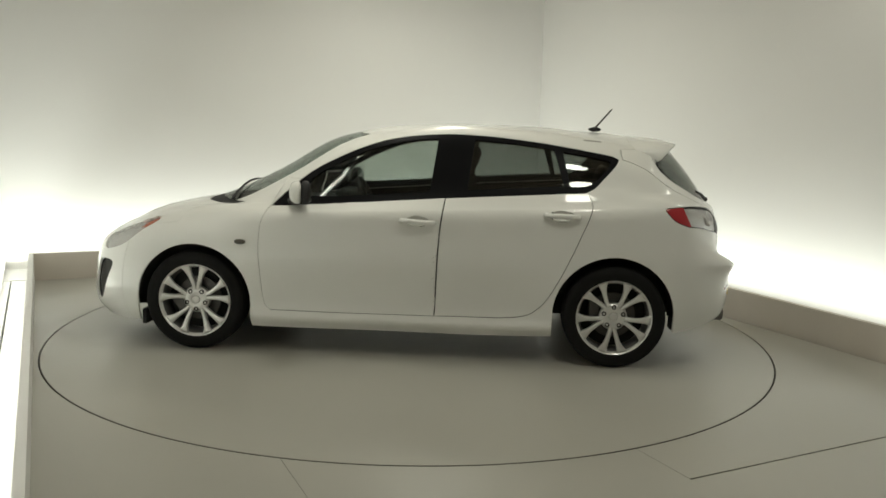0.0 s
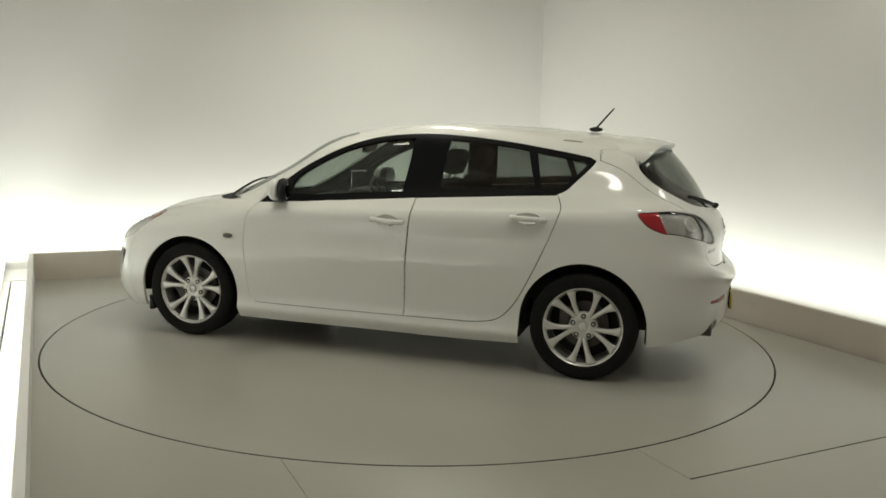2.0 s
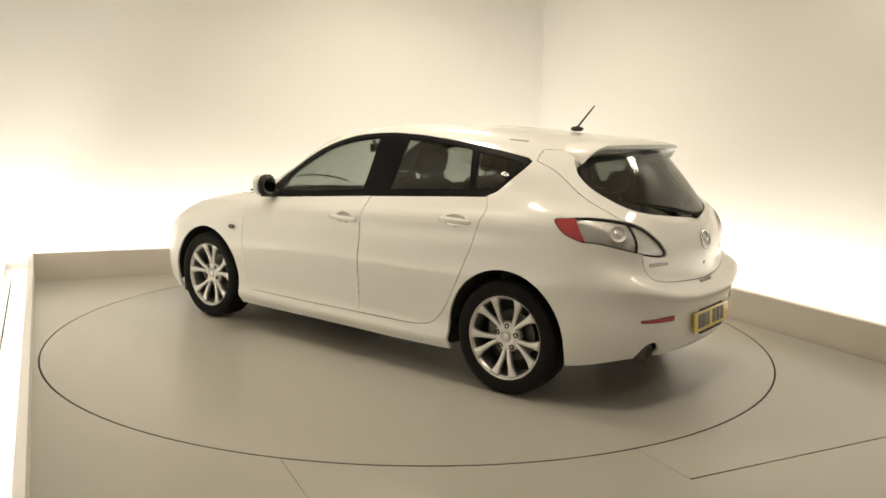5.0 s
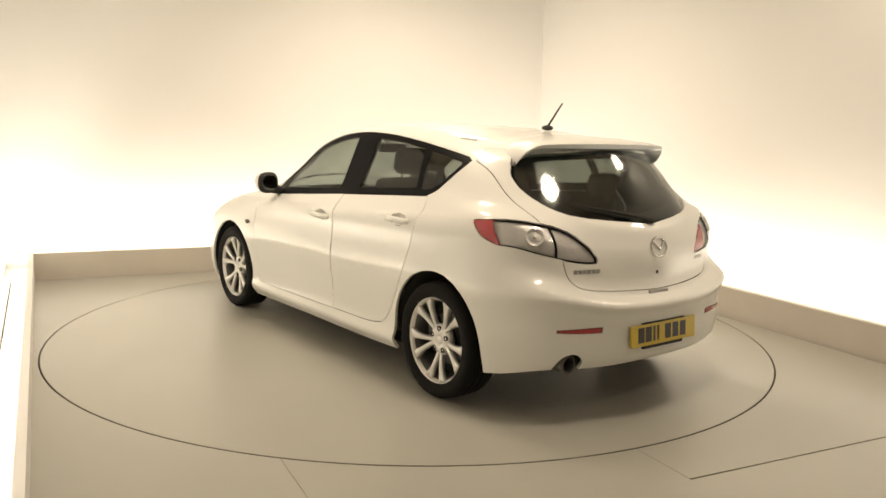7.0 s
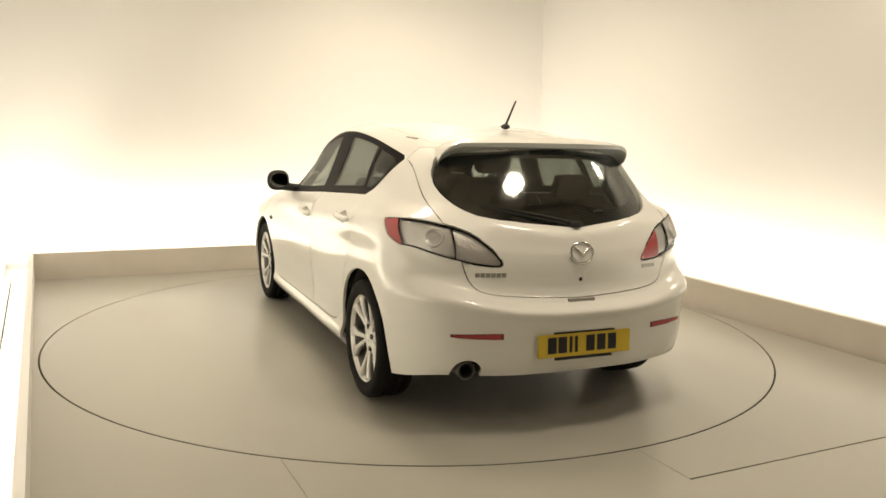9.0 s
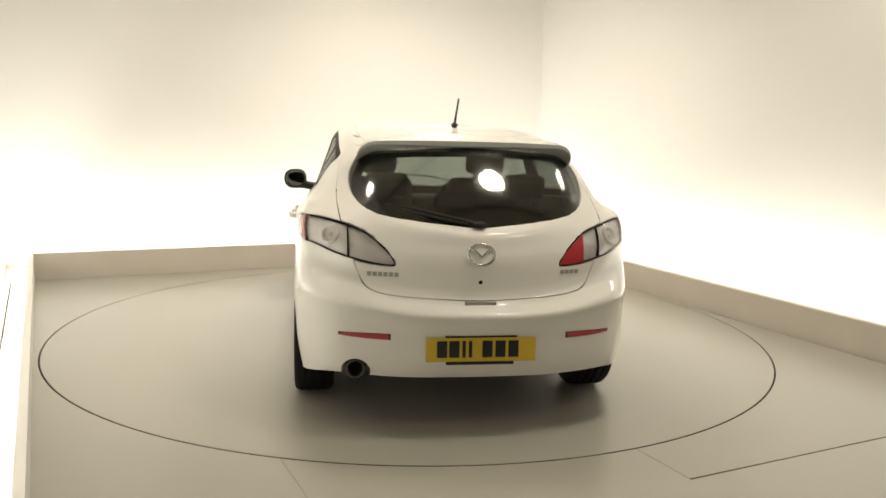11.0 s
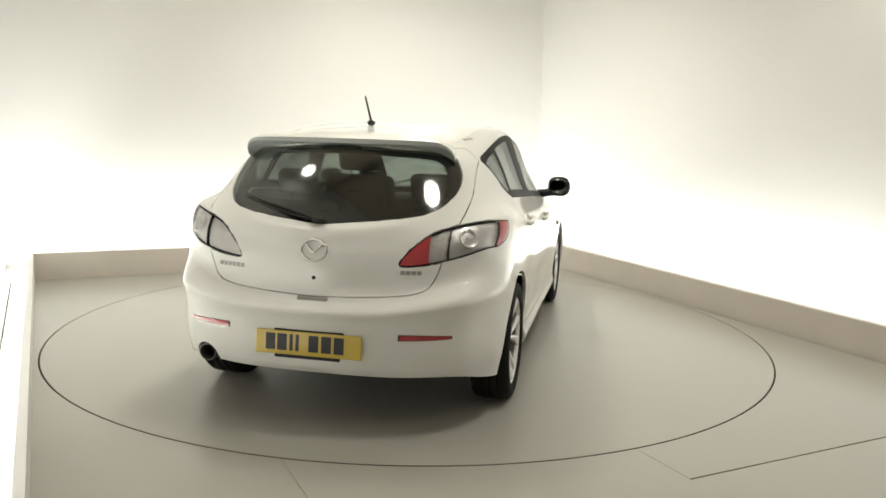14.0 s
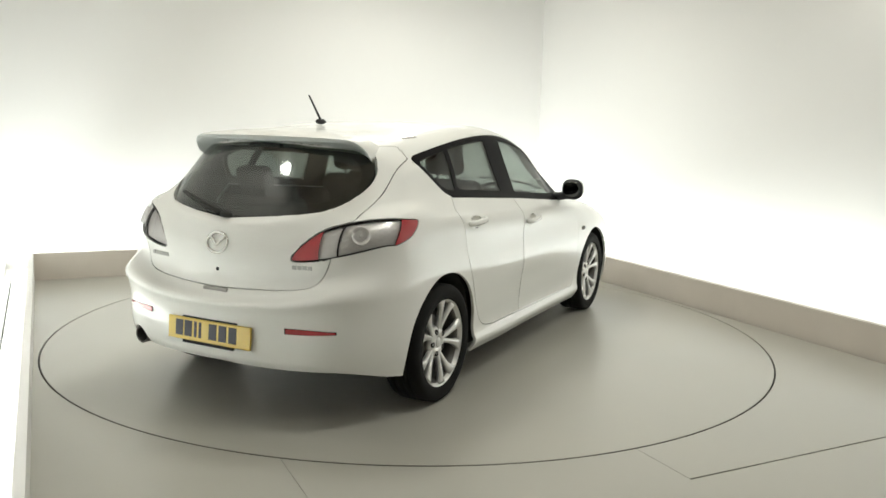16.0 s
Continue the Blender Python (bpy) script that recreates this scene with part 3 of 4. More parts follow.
def panel(name, faces, ref, tree, mats, parent, whole=False, flip=False, gap=.0025, thick=.016, sink=0.0, label=""):
    """One panel of the skin: outer face with the skin's own normals, edges turned in, and a back."""
    index, co, no = {}, [], []
    for f in faces:
        for v in f.verts:
            if v not in index:
                p, _, i, _ = tree.find_nearest(v.co)
                rf = ref.faces[i]
                w = poly_3d_calc([u.co for u in rf.verts], p)
                n = sum((u.normal * k for u, k in zip(rf.verts, w)), Vector()).normalized()
                if abs(v.co.y) < 1e-4:
                    n.y = 0
                    n.normalize()
                index[v] = len(co)
                co.append(v.co.copy())
                no.append(n)
    polys = [[index[v] for v in f.verts] for f in faces]
    here = set(faces)
    rim = []
    pull = {}
    for f in faces:
        for lp in f.loops:
            e = lp.edge
            if sum(1 for g in e.link_faces if g in here) == 1:
                a, b = lp.vert, lp.link_loop_next.vert
                if abs(a.co.y) < 1e-4 and abs(b.co.y) < 1e-4:
                    continue
                rim.append((index[a], index[b]))
                t = (b.co - a.co).normalized()
                inward = no[index[a]].cross(t)
                for v in (a, b):
                    pull[index[v]] = pull.get(index[v], Vector()) + inward
    for i, d in pull.items():
        if d.length > 1e-6:
            d = d.normalized() * gap
            if abs(co[i].y) < 1e-4:
                d.y = 0
            co[i] = co[i] + d
    if sink:
        co = [c - n * sink for c, n in zip(co, no)]
    if name == "rear_glass":
        # one evenly curved pane: the shell's shape smoothed to second order in height
        terms = np.array([(1, c.y ** 2, c.z, c.z ** 2, c.y ** 2 * c.z, c.y ** 4) for c in co])
        k = [float(a) for a in np.linalg.lstsq(terms, np.array([c.x for c in co]), rcond=None)[0]]
        # the pane bulges out by up to two centimetres more at half height
        out = math.copysign(.72, no[0].x)
        k = [k[0] - out * (1.17 ** 2 - .016), k[1], k[2] + 2 * out * 1.17, k[3] - out, k[4], k[5]]
        for i, c in enumerate(co):
            y, z = c.y, c.z
            c.x = k[0] + k[1] * y * y + k[2] * z + k[3] * z * z + k[4] * y * y * z + k[5] * y ** 4
            n = Vector((1, -(2 * k[1] * y + 2 * k[4] * y * z + 4 * k[5] * y ** 3), -(k[2] + 2 * k[3] * z + k[4] * y * y))).normalized()
            no[i] = n if n.dot(no[i]) > 0 else -n
    if flip:
        co = [Vector((c.x, -c.y, c.z)) for c in co]
        no = [Vector((n.x, -n.y, n.z)) for n in no]
        polys = [p[::-1] for p in polys]
        rim = [(b, a) for a, b in rim]
    if whole:
        k = len(co)
        twin = [i if abs(c.y) < 1e-4 else None for i, c in enumerate(co)]
        for i in range(k):
            if twin[i] is None:
                twin[i] = len(co)
                co.append(Vector((co[i].x, -co[i].y, co[i].z)))
                no.append(Vector((no[i].x, -no[i].y, no[i].z)))
        polys = polys + [[twin[i] for i in p][::-1] for p in polys]
        rim = rim + [(twin[b], twin[a]) for a, b in rim]
    k = len(co)
    verts = [tuple(c) for c in co] + [tuple(c - n * thick) for c, n in zip(co, no)]
    normals = [tuple(n) for n in no] + [tuple(-n) for n in no]
    faces_out = polys + [[i + k for i in p][::-1] for p in polys]
    slots = [0] * len(polys) + [1] * len(polys)
    for a, b in rim:
        base = len(verts)
        verts += [verts[a], verts[b], verts[b + k], verts[a + k]]
        q = (co[b] - co[a]).cross(no[a])
        q = q.normalized() if q.length > 1e-9 else no[a]
        normals += [tuple(q)] * 4
        faces_out.append([base + 1, base, base + 3, base + 2])
        slots.append(0)
    me = bpy.data.meshes.new(name)
    me.from_pydata(verts, [], faces_out)
    for m in mats:
        me.materials.append(m)
    for p, s in zip(me.polygons, slots):
        p.material_index, p.use_smooth = s, True
    me.normals_split_custom_set_from_vertices(normals)
    me.validate()
    ob = new(name, me)
    ob.parent = parent
    if label:
        ob["label"] = label
    return ob


SHELL, REF, GROUPS = build_shell()
REF.faces.ensure_lookup_table()
TREE = BVHTree.FromBMesh(REF)
PART = {}
for name, whole, mats, gap, thick, sink, label in (
        ("body_side", False, (M_PAINT, M_LINER), .0, .016, 0, ""), ("front_door", False, (M_PAINT, M_LINER), .0036, .03, 0, ""),
        ("rear_door", False, (M_PAINT, M_LINER), .0046, .03, 0, ""), ("window_trim", False, (M_BLACK, M_LINER), .0, .02, .003, "gloss black window surround"),
        ("front_side_glass", False, (M_GLASS, M_GLASS), .0, .004, .005, "clear side glass"), ("rear_side_glass", False, (M_PRIVACY, M_PRIVACY), .0, .004, .005, "tinted side glass"),
        ("quarter_glass", False, (M_PRIVACY, M_PRIVACY), .0, .004, .005, "small tinted pane"), ("tail_lamp", False, (M_BLACK, M_LINER), .001, .02, .004, "tail lamp with black bezel, clear and red lenses"),
        ("front_grille", True, (M_PLASTIC, M_LINER), .0, .01, .03, "black plastic front grille"), ("lamp_pocket", False, (M_PIT, M_LINER), .0, .01, .022, "black fog lamp pocket"),
        ("headlamp", False, (M_LENS, M_LENS), .003, .003, .0, "clear headlamp with amber corner"),
        ("bonnet", True, (M_PAINT, M_LINER), .0025, .016, 0, ""), ("roof", True, (M_PAINT, M_LINER), .0016, .016, 0, ""),
        ("windscreen", True, (M_GLASS, M_GLASS), .0, .005, .003, "clear windscreen"), ("cowl", True, (M_PLASTIC, M_LINER), .0, .012, .006, "black plastic cowl"),
        ("tailgate", True, (M_PAINT, M_LINER), .0048, .03, 0, ""), ("rear_glass", True, (M_REAR, M_REAR), .0, .004, .004, "tinted rear glass"),
        ("front_bumper", True, (M_PAINT, M_LINER), .0025, .016, 0, ""), ("rear_bumper", True, (M_PAINT, M_LINER), .0, .016, 0, "")):
    faces = GROUPS.get(name, [])
    if not faces:
        continue
    if whole:
        PART[name] = panel(name, faces, REF, TREE, mats, car, True, False, gap, thick, sink, label)
    else:
        PART[name] = panel(name, faces, REF, TREE, mats, car, False, False, gap, thick, sink, label)
        PART[name + "_r"] = panel(name, faces, REF, TREE, mats, car, False, True, gap, thick, sink, label)


# ---- wheels ----
def build_wheel():
    """An alloy wheel about the y axis, its outer face towards +y."""
    bm = bmesh.new()
    lathe(bm, [(.229, -.10), (.222, -.085), (.21, -.05), (.205, .04), (.217, .070), (.227, .086), (.2345, .092), (.2375, .094), (.2385, .090), (.233, .080), (.233, -.09)], 64, closed=True)
    bmesh.ops.recalc_face_normals(bm, faces=bm.faces[:])
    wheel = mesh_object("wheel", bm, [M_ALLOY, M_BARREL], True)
    # deeper faces get the darkened alloy, painting shade behind the spokes
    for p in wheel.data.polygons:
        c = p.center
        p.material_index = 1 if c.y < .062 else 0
    bm = bmesh.new()
    prof = [(.222, -.085), (.232, -.097), (.262, -.104), (.290, -.103), (.306, -.095), (.3135, -.083), (.3165, -.055)]
    prof += [(.3165, -.047), (.310, -.046), (.310, -.041), (.317, -.040), (.317, -.004), (.310, -.003), (.310, .003), (.317, .004), (.317, .040), (.310, .041), (.310, .046), (.3165, .047)]
    prof += [(.3165, .055), (.3135, .083), (.306, .095), (.290, .103), (.276, .1045), (.272, .1035), (.258, .104), (.245, .100), (.237, .096), (.231, .088)]
    lathe(bm, prof, 72, closed=True)
    bmesh.ops.recalc_face_normals(bm, faces=bm.faces[:])
    part("tyre", bm, M_TYRE, wheel, "black low-profile tyre", True)
    # spokes in five pairs, each a tapered ridge that splays outwards
    bm = bmesh.new()
    for k in range(5):
        a0 = math.radians(90 + 36 + 72 * k)
        for sgn in (-1, 1):
            rings = []
            for t in (0, .15, .35, .55, .7, .82, .92, 1.0):
                r = .050 + (.223 - .050) * t
                ang = a0 + sgn * math.radians(7 + 9 * t)
                w = .0115 + .004 * t + .016 * (max(0, t - .55) / .45) ** 2
                depth = .058 + .018 * math.sin(t * math.pi * .5) + .012 * t * t
                c = Vector((r * math.cos(ang), 0, r * math.sin(ang)))
                side = Vector((-math.sin(ang), 0, math.cos(ang)))
                rings.append([bm.verts.new(c + side * (w * u) + Vector((0, depth + h, 0))) for u, h in ((-1, -.026), (-1, -.006), (-.62, 0), (.62, 0), (1, -.006), (1, -.026))])
            for r0, r1 in zip(rings, rings[1:]):
                for j in range(6):
                    bm.faces.new((r0[j], r0[(j + 1) % 6], r1[(j + 1) % 6], r1[j]))
            bm.faces.new(rings[0])
            bm.faces.new(rings[-1][::-1])
    lathe(bm, [(.0001, .060), (.028, .060), (.031, .065), (.062, .064), (.080, .056), (.086, .046), (.086, .02), (.0001, .02)], 40)
    bmesh.ops.recalc_face_normals(bm, faces=bm.faces[:])
    part("rim", bm, M_ALLOY, wheel, "silver alloy rim with five pairs of spokes", True)
    bm = bmesh.new()
    lathe(bm, [(.0001, .069), (.02, .068), (.026, .064), (.026, .055), (.0001, .055)], 24)
    bmesh.ops.recalc_face_normals(bm, faces=bm.faces[:])
    part("centre_cap", bm, M_ALLOY, wheel, smooth=True)
    for k in range(5):
        a = math.radians(90 + 72 * k)
        bm = bmesh.new()
        lathe(bm, [(.0001, .054), (.007, .054), (.008, .0665), (.0145, .067), (.0145, .05), (.0001, .05)], 12, Matrix.Translation((.062 * math.cos(a), 0, .062 * math.sin(a))))
        bmesh.ops.recalc_face_normals(bm, faces=bm.faces[:])
        part("lug_nut", bm, M_PLASTIC, wheel)
    bm = bmesh.new()
    lathe(bm, [(.06, -.002), (.142, -.002), (.142, -.024), (.06, -.024)], 48, closed=True)
    lathe(bm, [(.0001, .016), (.062, .016), (.066, .01), (.066, -.03), (.0001, -.03)], 32)
    bmesh.ops.recalc_face_normals(bm, faces=bm.faces[:])
    part("brake_disc", bm, M_STEEL, wheel)
    bm = bmesh.new()
    box(bm, .115, .0, .03, .07, .055, .15, bevel=.012)
    part("brake_caliper", bm, M_STEEL, wheel)
    bm = bmesh.new()
    lathe(bm, [(.0001, -.04), (.205, -.04), (.205, -.05), (.0001, -.05)], 40)
    bmesh.ops.recalc_face_normals(bm, faces=bm.faces[:])
    part("brake_backplate", bm, M_PIT, wheel, "dark brake backplate")
    return wheel


wheel = build_wheel()
wheel.parent = car
TRACK = .764
wheel.matrix_basis = pose(0, TRACK, .317)
for m in (pose(2.64, TRACK, .317, 0, 36, 0), pose(0, -TRACK, .317, 0, 20, 180), pose(2.64, -TRACK, .317, 0, 40, 180)):
    copy_thing(wheel, m)


# ---- fittings on the car ----
def on_side(x, z, out=0.0):
    p, n, _, _ = TREE.ray_cast(Vector((x, 1.6, z)), Vector((0, -1, 0)))
    n = n if n.y > 0 else -n
    return p + n * out


def on_tail(y, z, out=0.0):
    p, n, _, _ = TREE.ray_cast(Vector((-2.0, abs(y), z)), Vector((1, 0, 0)))
    n = n if n.x < 0 else -n
    p = p + n * out
    return Vector((p.x, p.y if y >= 0 else -p.y, p.z))


def on_top(x, y, out=0.0):
    p, n, _, _ = TREE.ray_cast(Vector((x, abs(y), 2.5)), Vector((0, 0, -1)))
    n = n if n.z > 0 else -n
    p = p + n * out
    return Vector((p.x, p.y if y >= 0 else -p.y, p.z))


def sheet(bm, fn, nu, nv, thick, back):
    """A patch from fn(u, v) with a back, moved by the vector back * thick."""
    top = [[bm.verts.new(fn(i / nu, j / nv)) for j in range(nv + 1)] for i in range(nu + 1)]
    low = [[bm.verts.new(v.co + back * thick) for v in r] for r in top]
    for i in range(nu):
        for j in range(nv):
            bm.faces.new((top[i][j], top[i + 1][j], top[i + 1][j + 1], top[i][j + 1]))
            bm.faces.new((low[i][j], low[i][j + 1], low[i + 1][j + 1], low[i + 1][j]))
    for i in range(nu):
        bm.faces.new((top[i][0], low[i][0], low[i + 1][0], top[i + 1][0]))
        bm.faces.new((top[i][nv], top[i + 1][nv], low[i + 1][nv], low[i][nv]))
    for j in range(nv):
        bm.faces.new((top[0][j], top[0][j + 1], low[0][j + 1], low[0][j]))
        bm.faces.new((top[nu][j], low[nu][j], low[nu][j + 1], top[nu][j + 1]))
    bmesh.ops.recalc_face_normals(bm, faces=bm.faces[:])


def mirror_y(bm):
    for v in bm.verts:
        v.co.y = -v.co.y
    bmesh.ops.reverse_faces(bm, faces=bm.faces[:])
    return bm


def ellipsoid(bm, c, sx, sy, sz, power=2.0, seg=20):
    made = bmesh.ops.create_uvsphere(bm, u_segments=seg, v_segments=seg // 2 + 2, radius=1.0)["verts"]
    for v in made:
        d = v.co
        k = (abs(d.x) ** power + abs(d.y) ** power + abs(d.z) ** power) ** (-1 / power)
        v.co = Vector((c[0] + d.x * k * sx, c[1] + d.y * k * sy, c[2] + d.z * k * sz))
    return made


def panels_for(name, mats, parent, sink, thick, right=None, label="", gap=0.0):
    faces = GROUPS.get(name, [])
    return [panel(name, faces, REF, TREE, m, p, False, flip, gap, thick, sink, label) for flip, m, p in ((False, mats, parent), (True, right or mats, parent))] if faces else []


# tail lamps: lenses over reflectors in a black bezel
RED = (M_RED, M_RED)
CLEAR = (M_LENS, M_LENS)
for flip, lamp in ((False, PART["tail_lamp"]), (True, PART["tail_lamp_r"])):
    for name, mats, label in (("lens_tip", RED, "red lens"), ("lens_outer", CLEAR, "clear lens"), ("lens_middle", CLEAR, "clear lens"), ("lens_inner", RED if flip else CLEAR, "red lens" if flip else "clear lens")):
        panel("lens", GROUPS[name], REF, TREE, mats, lamp, False, flip, .0, .003, .001, label)
    for name in ("lens_outer", "lens_middle", "lens_inner"):
        panel("reflector", GROUPS[name], REF, TREE, (M_LAMP, M_LINER), lamp, False, flip, -.004, .004, .017)
    for y, z, r in ((.700, .942, .043),):
        c = on_tail(y, z, -.026)
        ax = (on_tail(y, z, .1) - on_tail(y, z)).normalized()
        m = Matrix.Translation(c) @ Vector((0, 1, 0)).rotation_difference(ax).to_matrix().to_4x4()
        bm = bmesh.new()
        lathe(bm, [(.0001, -.004), (r * .35, -.002), (r * .7, .006), (r, .020), (r * 1.08, .020), (r * 1.08, -.004)], 28, m)
        lathe(bm, [(.0001, .014), (r * .22, .012), (r * .28, .0), (.0001, .0)], 14, m)
        bmesh.ops.recalc_face_normals(bm, faces=bm.faces[:])
        part("lamp_bowl", mirror_y(bm) if flip else bm, M_LAMP, lamp, smooth=True)

# headlamps
for flip, lamp in ((False, PART.get("headlamp")), (True, PART.get("headlamp_r"))):
    if lamp:
        amber = [f for f in GROUPS["headlamp"] if f.calc_center_median().x < 2.99]
        silver = [f for f in GROUPS["headlamp"] if f.calc_center_median().x >= 2.99]
        panel("amber_reflector", amber, REF, TREE, (M_ORANGE, M_LINER), lamp, False, flip, .0, .004, .012, "amber corner reflector")
        panel("reflector", silver, REF, TREE, (M_LAMP, M_LINER), lamp, False, flip, .0, .004, .014)

# wheel wells, floor pan and inner walls keep daylight out of the body
for x0 in (0, 2.64):
    for sgn in (1, -1):
        bm = bmesh.new()
        prof = [(math.cos(math.radians(a)) * (ARCH_R + .024), math.sin(math.radians(a)) * (ARCH_R + .024)) for a in range(-6, 187, 6)]

        rim_y = .822 if x0 == 0 else .853

        def well(u, v):
            k = u * (len(prof) - 1)
            a, b = prof[int(k)]
            return Vector((x0 + a, sgn * (rim_y - .30 * v), .322 + b))
        sheet(bm, well, len(prof) - 1, 3, .01, Vector((0, 0, .8)))
        part("wheel_well", bm, M_PIT, car, "black wheel arch liner", True)
        bm = bmesh.new()
        box(bm, x0, sgn * .53, .46, .72, .012, .40)
        part("inner_arch_panel", bm, M_PIT, car)
bm = bmesh.new()
box(bm, 1.32, 0, .235, 1.88, 1.60, .07, bevel=.02)
box(bm, 3.0, 0, .235, .86, 1.02, .07, bevel=.02)
box(bm, 2.64, 0, .235, .9, 1.02, .07, bevel=.02)
box(bm, -.30, 0, .325, .80, 1.0, .08, bevel=.02)
box(bm, -.54, 0, .335, .20, 1.10, .06, bevel=.02)
part("floor_pan", bm, M_PIT, car, "dark underbody")
bm = bmesh.new()
tube(bm, [Vector((.0, y / 10, .30)) for y in range(-6, 7)], .035, 10)
part("rear_axle_beam", bm, M_PIT, car)

# lower edges of bumpers, flaps behind the wheels
for sgn in (1, -1):
    bm = bmesh.new()
    box(bm, 2.985, sgn * .77, .19, .03, .10, .10, bevel=.008)
    part("air_deflector", bm, M_PLASTIC, car, "black rubber flap")
    bm = bmesh.new()
    box(bm, -.362, sgn * .765, .285, .02, .09, .08, bevel=.006)
    part("mud_flap", bm, M_PLASTIC, car, "black rubber flap")

# roof spoiler over the rear glass
bm = bmesh.new()


def spoiler_section(k):
    """Section of the spoiler at k from the middle (0) to its end (1)."""
    y = .560 * math.sin(k * math.pi / 2) ** .95
    drop = .020 * k ** 2 + .075 * max(0, k - .62) ** 1.6 / .38 ** 1.6
    back = .145 * k ** 2.0
    front_z = on_top(-.10 + .03 * k, min(y, .50) * .92).z + .001
    tip = Vector((-.428 + back, y, 1.383 - drop))
    lead = Vector((-.11 + .03 * k, y * .93, front_z - .055 * max(0, k - .6) / .4))
    mid = (tip + lead) / 2 + Vector((0, 0, .012))
    low = Vector((tip.x + .005, y, tip.z - .024 + .018 * k * k))
    root = Vector((-.335 + back * .8, y * .97, 1.330 - drop * .9))
    return [lead, mid, (mid + tip) / 2 + Vector((0, 0, .006)), tip + Vector((.006, 0, .003)), tip, low, root, Vector((lead.x, lead.y, lead.z - .05 + .035 * k * k))]


secs = []
for i in range(-14, 15):
    s = spoiler_section(abs(i) / 14)
    secs.append([bm.verts.new(Vector((p.x, p.y if i >= 0 else -p.y, p.z))) for p in s])
for a, b in zip(secs, secs[1:]):
    for j in range(len(a)):
        f = bm.faces.new((a[j], a[(j + 1) % len(a)], b[(j + 1) % len(a)], b[j]))
        # rear lip and underside take the grey that paints in their shade
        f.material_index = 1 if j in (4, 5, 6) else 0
bm.faces.new(secs[0])
bm.faces.new(secs[-1][::-1])
bmesh.ops.recalc_face_normals(bm, faces=bm.faces[:])
spoiler = part("roof_spoiler", bm, [M_PAINT, M_LIP], car, "white roof spoiler, shade coloured into its lip and underside", True)
spoiler.data.set_sharp_from_angle(angle=math.radians(42))
bm = bmesh.new()
box(bm, -.395, 0, 1.333, .03, .20, .022, bevel=.006)
part("brake_light", bm, M_PIT, spoiler, "dark high-level brake light strip")

# aerial
bm = bmesh.new()
ellipsoid(bm, (.085, 0, 1.462), .045, .018, .016)
aerial = part("aerial", bm, M_PLASTIC, car, "short black roof aerial", True)
bm = bmesh.new()
tube(bm, [Vector((.085 - .112 * t, 0, 1.468 + .135 * t)) for t in (0, .1, .3, .6, .9, 1)], lambda t: .0072 - .0028 * t, 8)
part("aerial_rod", bm, M_PLASTIC, aerial, smooth=True)

# covers of the roof-rack mounts
for sgn in (1, -1):
    for x0, x1 in ((.10, .21),):
        bm = bmesh.new()
        sheet(bm, lambda u, v: on_top(x0 + (x1 - x0) * u, sgn * (.520 + .022 * u + .010 * v), .003), 6, 1, .004, Vector((0, 0, -1)))
        part("rack_mount_cover", bm, M_RELEASE, PART["roof"], "narrow grey cover strip")

# door mirrors
for sgn in (1, -1):
    def side_mirror(bm):
        return bm if sgn > 0 else mirror_y(bm)
    bm = bmesh.new()
    for v in ellipsoid(bm, (1.948, .908, 1.030), .056, .077, .070, 2.6, 24):
        if v.co.x < 1.948:
            v.co.x = 1.948 + (v.co.x - 1.948) * .40
        v.co.x += (.95 - v.co.y) * .25
    mirror = part("door_mirror", side_mirror(bm), M_PAINT, car, "white door mirror with black foot", True)
    bm = bmesh.new()
    for v in ellipsoid(bm, (1.902, .908, 1.030), .034, .084, .074, 2.6, 20):
        v.co.x += (.95 - v.co.y) * .25
    part("mirror_frame", side_mirror(bm), M_PLASTIC, mirror, "black plastic frame", True)
    bm = bmesh.new()
    for v in ellipsoid(bm, (1.872, .908, 1.032), .006, .066, .054, 2.6, 20):
        v.co.x += (.95 - v.co.y) * .25
    part("mirror_glass", side_mirror(bm), M_MIRROR, mirror, "mirror glass", True)
    bm = bmesh.new()
    tube(bm, [Vector((2.03, .74, .962)), Vector((1.99, .79, .970)), Vector((1.955, .84, .982)), Vector((1.93, .90, .990))], .044, 12, .7)
    part("mirror_foot", side_mirror(bm), M_PLASTIC, mirror, "black plastic foot", True)

